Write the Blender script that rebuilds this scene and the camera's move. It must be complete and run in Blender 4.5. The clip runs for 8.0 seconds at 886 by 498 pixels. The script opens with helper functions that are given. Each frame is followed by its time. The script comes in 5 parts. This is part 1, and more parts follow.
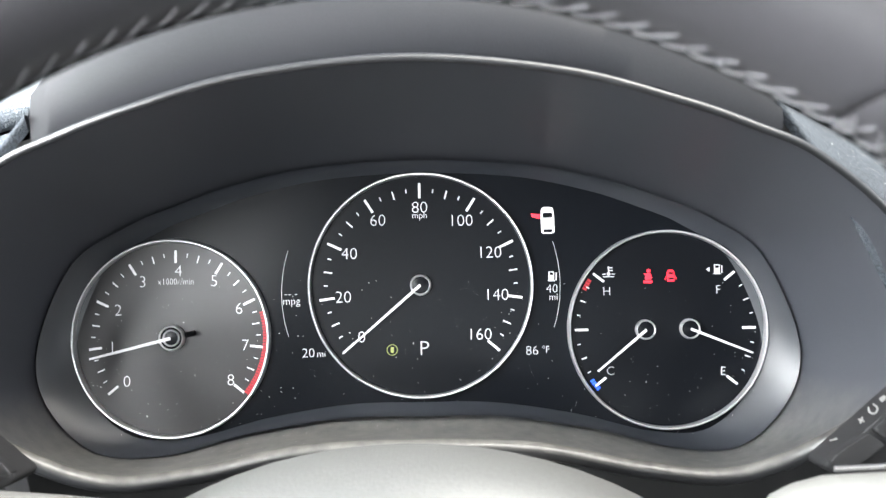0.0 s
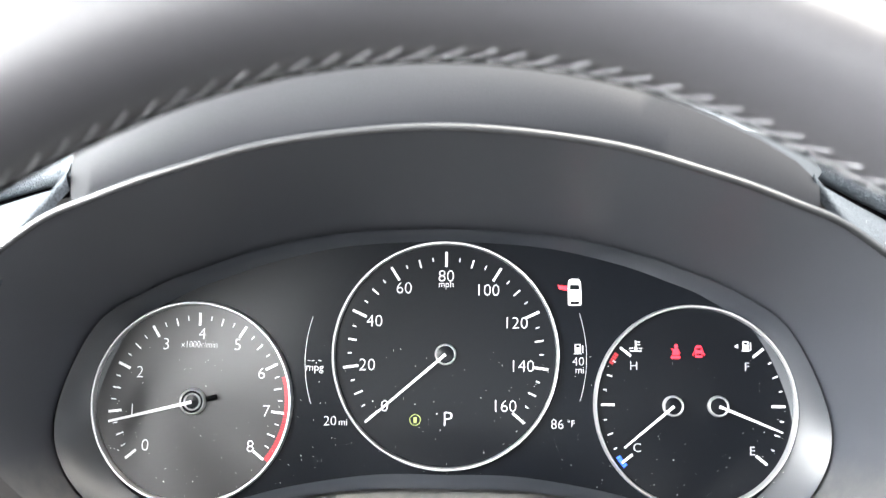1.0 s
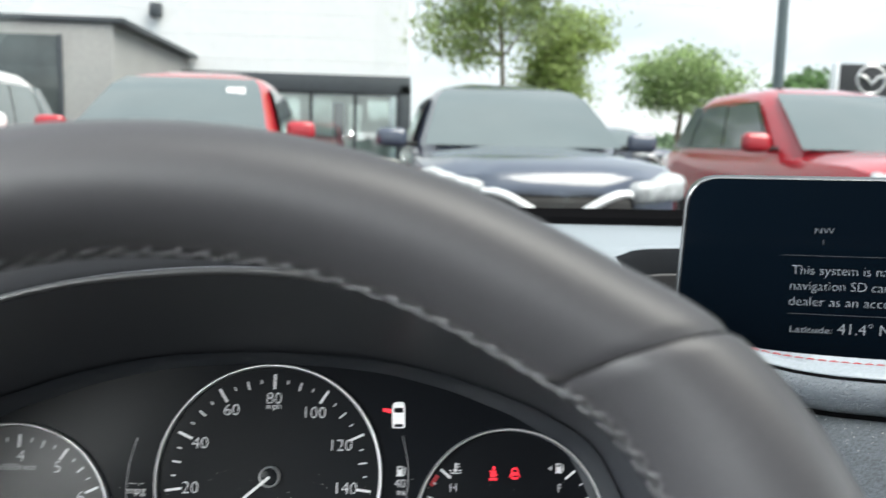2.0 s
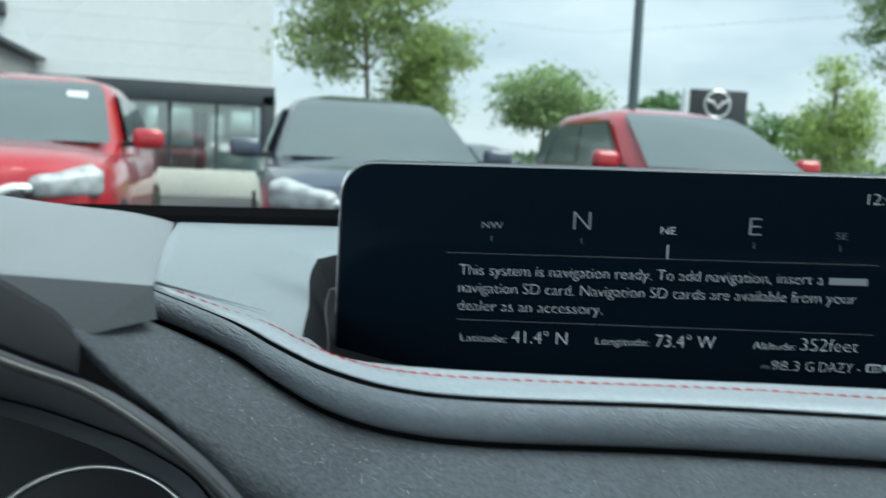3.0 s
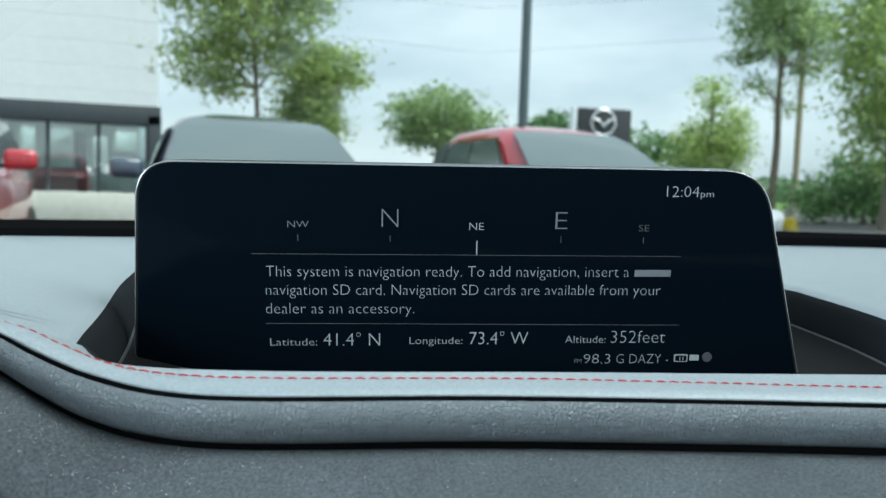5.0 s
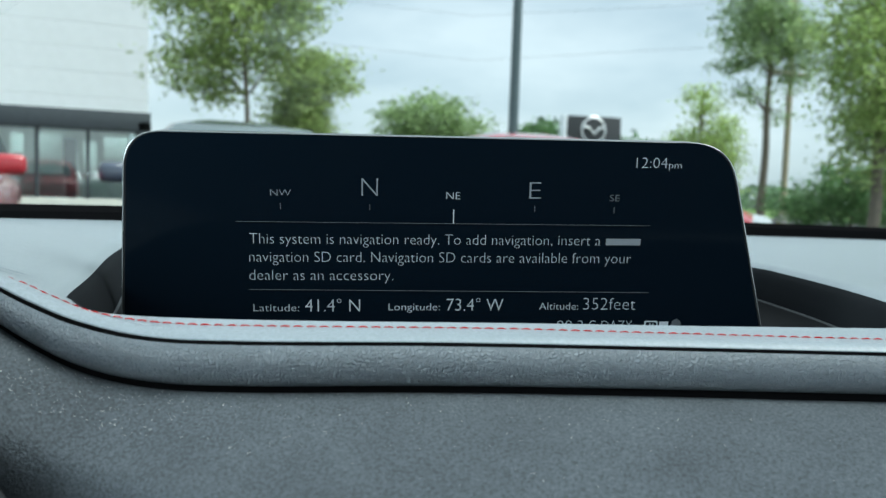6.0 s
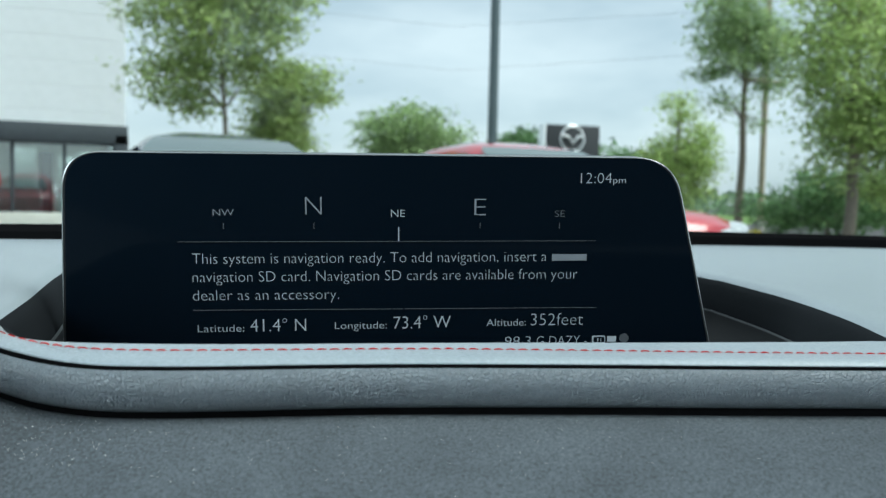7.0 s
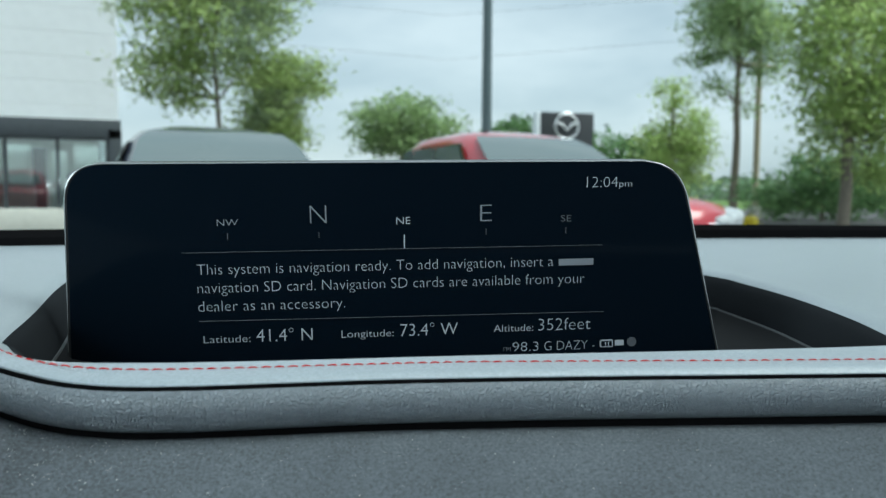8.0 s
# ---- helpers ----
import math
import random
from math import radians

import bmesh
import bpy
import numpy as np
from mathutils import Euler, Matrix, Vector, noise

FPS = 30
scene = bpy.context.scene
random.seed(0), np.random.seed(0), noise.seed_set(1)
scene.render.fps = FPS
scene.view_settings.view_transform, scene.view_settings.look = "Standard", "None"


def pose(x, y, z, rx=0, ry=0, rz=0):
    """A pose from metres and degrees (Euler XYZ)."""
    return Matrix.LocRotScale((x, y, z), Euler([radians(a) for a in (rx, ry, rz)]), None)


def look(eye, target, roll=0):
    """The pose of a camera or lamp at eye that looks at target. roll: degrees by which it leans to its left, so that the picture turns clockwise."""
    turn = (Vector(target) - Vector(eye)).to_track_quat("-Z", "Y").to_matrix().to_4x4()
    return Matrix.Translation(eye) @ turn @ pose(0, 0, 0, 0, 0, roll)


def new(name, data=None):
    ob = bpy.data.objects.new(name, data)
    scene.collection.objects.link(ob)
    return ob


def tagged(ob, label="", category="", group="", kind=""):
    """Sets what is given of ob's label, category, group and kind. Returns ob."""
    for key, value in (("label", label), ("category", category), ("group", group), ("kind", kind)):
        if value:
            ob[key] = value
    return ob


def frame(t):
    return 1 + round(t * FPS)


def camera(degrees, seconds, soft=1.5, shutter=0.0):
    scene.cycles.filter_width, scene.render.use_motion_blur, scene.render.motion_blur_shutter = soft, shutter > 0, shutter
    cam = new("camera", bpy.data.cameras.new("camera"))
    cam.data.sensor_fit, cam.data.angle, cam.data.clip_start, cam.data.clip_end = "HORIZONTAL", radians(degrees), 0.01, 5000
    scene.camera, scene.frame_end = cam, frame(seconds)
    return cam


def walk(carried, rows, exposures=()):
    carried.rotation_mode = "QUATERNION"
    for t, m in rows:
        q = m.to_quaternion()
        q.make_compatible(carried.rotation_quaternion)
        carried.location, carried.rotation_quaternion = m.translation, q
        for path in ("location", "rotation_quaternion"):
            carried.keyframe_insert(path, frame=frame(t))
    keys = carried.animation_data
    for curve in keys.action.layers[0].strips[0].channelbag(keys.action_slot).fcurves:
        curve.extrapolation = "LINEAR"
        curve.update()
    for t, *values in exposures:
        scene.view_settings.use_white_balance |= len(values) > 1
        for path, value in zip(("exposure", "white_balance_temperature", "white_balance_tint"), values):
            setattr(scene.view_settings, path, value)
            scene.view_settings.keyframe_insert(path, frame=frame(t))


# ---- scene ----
# ---- camera ----
cam = camera(55.0, 8.0, soft=1.3, shutter=0.25)
cam.data.dof.use_dof, cam.data.dof.focus_distance, cam.data.dof.aperture_fstop = True, 0.365, 16.0
PATH = [
    (0, (0.0140, -0.3612, 1.1330), (-0.0032, 1.5478, 0.5184), -2.28),
    (0.5, (0.0080, -0.3509, 1.1327), (-0.0161, 1.5725, 0.5766), -1.65),
    (1, (0.0054, -0.3606, 1.1320), (-0.0259, 1.5875, 0.6807), -0.90),
    (1.5, (0.0155, -0.3932, 1.1438), (0.0499, 1.5853, 0.8533), 0.37),
    (1.7, (0.0188, -0.3923, 1.1512), (0.1193, 1.5869, 0.8816), 0.83),
    (2.8, (0.1397, -0.3160, 1.1545), (0.5536, 1.6292, 0.9426), 2.61),
    (3, (0.1580, -0.3287, 1.1408), (0.6481, 1.5993, 0.9337), 2.54),
    (3.5, (0.1970, -0.3339, 1.1270), (0.8397, 1.5501, 0.9337), 2.23),
    (4, (0.2090, -0.3287, 1.1272), (0.9340, 1.5268, 0.9493), 2.04),
    (4.5, (0.2036, -0.3312, 1.1282), (0.9441, 1.5199, 0.9701), 1.90),
    (4.7, (0.1977, -0.3302, 1.1354), (0.9162, 1.5296, 0.9775), 1.82),
    (6, (0.1983, -0.3476, 1.1168), (0.9381, 1.5055, 0.9808), 1.93),
    (6.5, (0.2063, -0.3504, 1.1220), (0.9714, 1.4932, 0.9968), 1.67),
    (7, (0.2136, -0.3523, 1.1206), (0.9938, 1.4859, 1.0087), 1.25),
    (7.5, (0.2138, -0.3504, 1.1255), (0.9955, 1.4876, 1.0207), 0.76),
    (8, (0.2104, -0.3478, 1.1281), (0.9994, 1.4849, 0.9915), 0.40),
]
walk(cam, [(t, look(eye, target, roll)) for t, eye, target, roll in PATH],
     exposures=[(0.0, 2.2, 6550, 9), (0.5, 2.47, 6550, 9), (1.0, 2.82, 6650, 9), (1.5, 2.36, 6850, 8), (1.7, 1.7, 6800, 8), (2.8, 0.55, 5900, -6), (6.5, 0.52, 5900, -6), (8.0, 0.38, 5900, -6)])

# ---- world and light ----
world = bpy.data.worlds.new("sky")
scene.world = world
world.use_nodes = True
wn, wl = world.node_tree.nodes, world.node_tree.links
wn.clear()
sky = wn.new("ShaderNodeTexSky")
sky.sky_type, sky.sun_disc = "NISHITA", False
sky.sun_elevation, sky.sun_rotation = radians(62), radians(130)
coord = wn.new("ShaderNodeTexCoord")
mapping = wn.new("ShaderNodeMapping")
mapping.inputs["Scale"].default_value = (1.6, 1.6, 5.0)
clouds = wn.new("ShaderNodeTexNoise")
clouds.inputs["Scale"].default_value, clouds.inputs["Detail"].default_value = 2.2, 6
ramp = wn.new("ShaderNodeValToRGB")
ramp.color_ramp.elements[0].position, ramp.color_ramp.elements[0].color = 0.36, (5.0, 5.6, 6.2, 1)
ramp.color_ramp.elements[1].position, ramp.color_ramp.elements[1].color = 0.66, (7.6, 7.9, 8.3, 1)
mix = wn.new("ShaderNodeMix")
mix.data_type = "RGBA"
mix.inputs["Factor"].default_value = 0.8
back, outw = wn.new("ShaderNodeBackground"), wn.new("ShaderNodeOutputWorld")
back.inputs["Strength"].default_value = 0.088
wl.new(coord.outputs["Generated"], mapping.inputs["Vector"])
wl.new(mapping.outputs["Vector"], clouds.inputs["Vector"])
wl.new(clouds.outputs["Fac"], ramp.inputs["Fac"])
wl.new(sky.outputs["Color"], mix.inputs["A"])
wl.new(ramp.outputs["Color"], mix.inputs["B"])
wl.new(mix.outputs["Result"], back.inputs["Color"])
wl.new(back.outputs["Background"], outw.inputs["Surface"])
sun = new("sun", bpy.data.lights.new("sun", "SUN"))
sun.data.energy, sun.data.angle, sun.data.color = 3.4, radians(50), (1, 0.96, 0.9)
sun.matrix_world = look((6, -4, 12), (0, 0, 0))

# the sky's light through the side and rear windows
for name, eye, target, w, h, power in (("window_light_left", (-0.50, -0.36, 1.32), (0.2, -0.26, 1.12), 0.84, 0.36, 8.5), ("window_light_right", (1.24, -0.30, 1.24), (0.5, -0.30, 1.10), 1.0, 0.42, 1.8), ("window_light_left_rear", (-0.50, -1.22, 1.44), (0.2, -1.1, 1.20), 0.66, 0.22, 5.0), ("window_light_rear", (0.37, -2.5, 1.30), (0.37, 0, 1.10), 1.3, 0.4, 2.6)):
    lamp = new(name, bpy.data.lights.new(name, "AREA"))
    lamp.data.shape, lamp.data.size, lamp.data.size_y, lamp.data.energy, lamp.data.color = "RECTANGLE", w, h, power, (0.95, 0.98, 1.0)
    lamp.matrix_world = look(eye, target)

# ---- materials ----
def material(name, color, rough=0.5, metal=0.0, grain=0.0, scale=300, bump=0.0, bump_scale=None, emit=None, crease=0.0, blotch=0.0, blotch_scale=8.0, coat=0.0, spec=0.5):
    m = bpy.data.materials.new(name)
    m.use_nodes = True
    n, l = m.node_tree.nodes, m.node_tree.links
    b = n["Principled BSDF"]
    b.inputs["Base Color"].default_value = (*color, 1)
    b.inputs["Roughness"].default_value, b.inputs["Metallic"].default_value = rough, metal
    b.inputs["Coat Weight"].default_value, b.inputs["Coat Roughness"].default_value = coat, 0.04
    b.inputs["Specular IOR Level"].default_value = spec
    if emit:
        b.inputs["Emission Color"].default_value, b.inputs["Emission Strength"].default_value = (*color, 1), emit
    tc = n.new("ShaderNodeTexCoord")
    def noise_at(s, detail=4):
        t = n.new("ShaderNodeTexNoise")
        t.inputs["Scale"].default_value, t.inputs["Detail"].default_value = s, detail
        l.new(tc.outputs["Object"], t.inputs["Vector"])
        return t
    if grain or blotch:
        value = None
        for amount, s in ((grain, scale), (blotch, blotch_scale)):
            if amount:
                t = noise_at(s)
                r = n.new("ShaderNodeMapRange")
                r.inputs["From Min"].default_value, r.inputs["From Max"].default_value = 0.3, 0.7
                r.inputs["To Min"].default_value, r.inputs["To Max"].default_value = 1 - amount, 1 + amount
                l.new(t.outputs["Fac"], r.inputs["Value"])
                if value is None:
                    value = r.outputs["Result"]
                else:
                    mul = n.new("ShaderNodeMath")
                    mul.operation = "MULTIPLY"
                    l.new(value, mul.inputs[0]), l.new(r.outputs["Result"], mul.inputs[1])
                    value = mul.outputs["Value"]
        vm = n.new("ShaderNodeVectorMath")
        vm.operation = "SCALE"
        vm.inputs[0].default_value = color
        l.new(value, vm.inputs["Scale"])
        l.new(vm.outputs["Vector"], b.inputs["Base Color"])
    if bump:
        t = noise_at(bump_scale or scale, 6)
        bp = n.new("ShaderNodeBump")
        bp.inputs["Strength"].default_value, bp.inputs["Distance"].default_value = bump, 0.001
        l.new(t.outputs["Fac"], bp.inputs["Height"])
        l.new(bp.outputs["Normal"], b.inputs["Normal"])
        if crease:
            warp, add, cell, edge, fold = noise_at(45, 3), n.new("ShaderNodeVectorMath"), n.new("ShaderNodeTexVoronoi"), n.new("ShaderNodeMapRange"), n.new("ShaderNodeBump")
            add.operation = "MULTIPLY_ADD"
            add.inputs[1].default_value = (0.006, 0.006, 0.006)
            l.new(warp.outputs["Color"], add.inputs[0]), l.new(tc.outputs["Object"], add.inputs[2])
            cell.feature = "DISTANCE_TO_EDGE"
            cell.inputs["Scale"].default_value = 700
            l.new(add.outputs["Vector"], cell.inputs["Vector"])
            edge.inputs["From Max"].default_value = 0.16
            l.new(cell.outputs["Distance"], edge.inputs["Value"])
            fold.inputs["Strength"].default_value, fold.inputs["Distance"].default_value = crease, 0.0007
            l.new(edge.outputs["Result"], fold.inputs["Height"])
            l.new(bp.outputs["Normal"], fold.inputs["Normal"])
            l.new(fold.outputs["Normal"], b.inputs["Normal"])
    return m

def leaf_material(name, color):
    """Leaves that let some light through, each a little different."""
    m = material(name, color, 0.6)
    n, l = m.node_tree.nodes, m.node_tree.links
    b, out = n["Principled BSDF"], n["Material Output"]
    geo, hue = n.new("ShaderNodeNewGeometry"), n.new("ShaderNodeHueSaturation")
    hue.inputs["Color"].default_value = (*color, 1)
    r = n.new("ShaderNodeMapRange")
    r.inputs["To Min"].default_value, r.inputs["To Max"].default_value = 0.55, 1.55
    l.new(geo.outputs["Random Per Island"], r.inputs["Value"])
    l.new(r.outputs["Result"], hue.inputs["Value"])
    thin, both = n.new("ShaderNodeBsdfTranslucent"), n.new("ShaderNodeMixShader")
    both.inputs["Fac"].default_value = 0.68
    l.new(hue.outputs["Color"], b.inputs["Base Color"]), l.new(hue.outputs["Color"], thin.inputs["Color"])
    l.new(b.outputs["BSDF"], both.inputs[1]), l.new(thin.outputs["BSDF"], both.inputs[2])
    l.new(both.outputs["Shader"], out.inputs["Surface"])
    return m

def tinted_glass(name, tint, ior, dust_veil=0.0):
    m = bpy.data.materials.new(name)
    m.use_nodes = True
    n, l = m.node_tree.nodes, m.node_tree.links
    n.clear()
    clear, gloss, mixed, out, fres = (n.new("ShaderNode" + k) for k in ("BsdfTransparent", "BsdfGlossy", "MixShader", "OutputMaterial", "Fresnel"))
    clear.inputs["Color"].default_value = (*tint, 1)
    gloss.inputs["Roughness"].default_value = 0.02
    fres.inputs["IOR"].default_value = ior
    l.new(fres.outputs["Fac"], mixed.inputs["Fac"])
    l.new(clear.outputs["BSDF"], mixed.inputs[1]), l.new(gloss.outputs["BSDF"], mixed.inputs[2])
    l.new(mixed.outputs["Shader"], out.inputs["Surface"])
    if dust_veil:
        # a film of fine dust that scatters the daylight, thickened to add veiling glare
        film, both, specks, share = n.new("ShaderNodeBsdfTranslucent"), n.new("ShaderNodeMixShader"), n.new("ShaderNodeTexNoise"), n.new("ShaderNodeMapRange")
        film.inputs["Color"].default_value = (0.68, 0.80, 0.78, 1)
        specks.inputs["Scale"].default_value, specks.inputs["Detail"].default_value = 9, 8
        share.inputs["To Min"].default_value, share.inputs["To Max"].default_value = dust_veil * 0.7, dust_veil * 1.3
        l.new(specks.outputs["Fac"], share.inputs["Value"]), l.new(share.outputs["Result"], both.inputs["Fac"])
        l.new(mixed.outputs["Shader"], both.inputs[1]), l.new(film.outputs["BSDF"], both.inputs[2])
        l.new(both.outputs["Shader"], out.inputs["Surface"])
    return m

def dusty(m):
    """A thin film of dust, light from above painted in with it, on whatever faces up, low down on the shelf below the
    dials.
    """
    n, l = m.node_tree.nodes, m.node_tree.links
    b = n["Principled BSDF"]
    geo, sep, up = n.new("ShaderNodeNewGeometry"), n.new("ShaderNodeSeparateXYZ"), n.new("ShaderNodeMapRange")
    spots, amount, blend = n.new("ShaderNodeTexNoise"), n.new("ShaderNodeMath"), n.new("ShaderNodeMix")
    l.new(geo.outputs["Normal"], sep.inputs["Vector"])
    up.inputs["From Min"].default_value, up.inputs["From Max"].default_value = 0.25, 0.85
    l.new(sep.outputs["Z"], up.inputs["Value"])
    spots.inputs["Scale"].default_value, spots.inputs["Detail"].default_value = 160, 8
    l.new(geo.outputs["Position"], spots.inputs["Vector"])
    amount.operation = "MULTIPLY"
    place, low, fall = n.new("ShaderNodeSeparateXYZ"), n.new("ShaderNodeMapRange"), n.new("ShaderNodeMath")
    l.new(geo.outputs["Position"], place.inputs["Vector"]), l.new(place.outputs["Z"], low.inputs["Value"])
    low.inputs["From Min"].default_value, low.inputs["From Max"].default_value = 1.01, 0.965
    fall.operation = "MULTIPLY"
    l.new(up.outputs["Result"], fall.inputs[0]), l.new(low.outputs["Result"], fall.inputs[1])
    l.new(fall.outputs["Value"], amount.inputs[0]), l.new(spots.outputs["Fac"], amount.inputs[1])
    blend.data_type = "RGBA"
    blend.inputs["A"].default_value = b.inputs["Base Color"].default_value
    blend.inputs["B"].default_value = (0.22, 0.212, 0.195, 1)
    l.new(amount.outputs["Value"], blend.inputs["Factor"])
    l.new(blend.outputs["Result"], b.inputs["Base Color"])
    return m

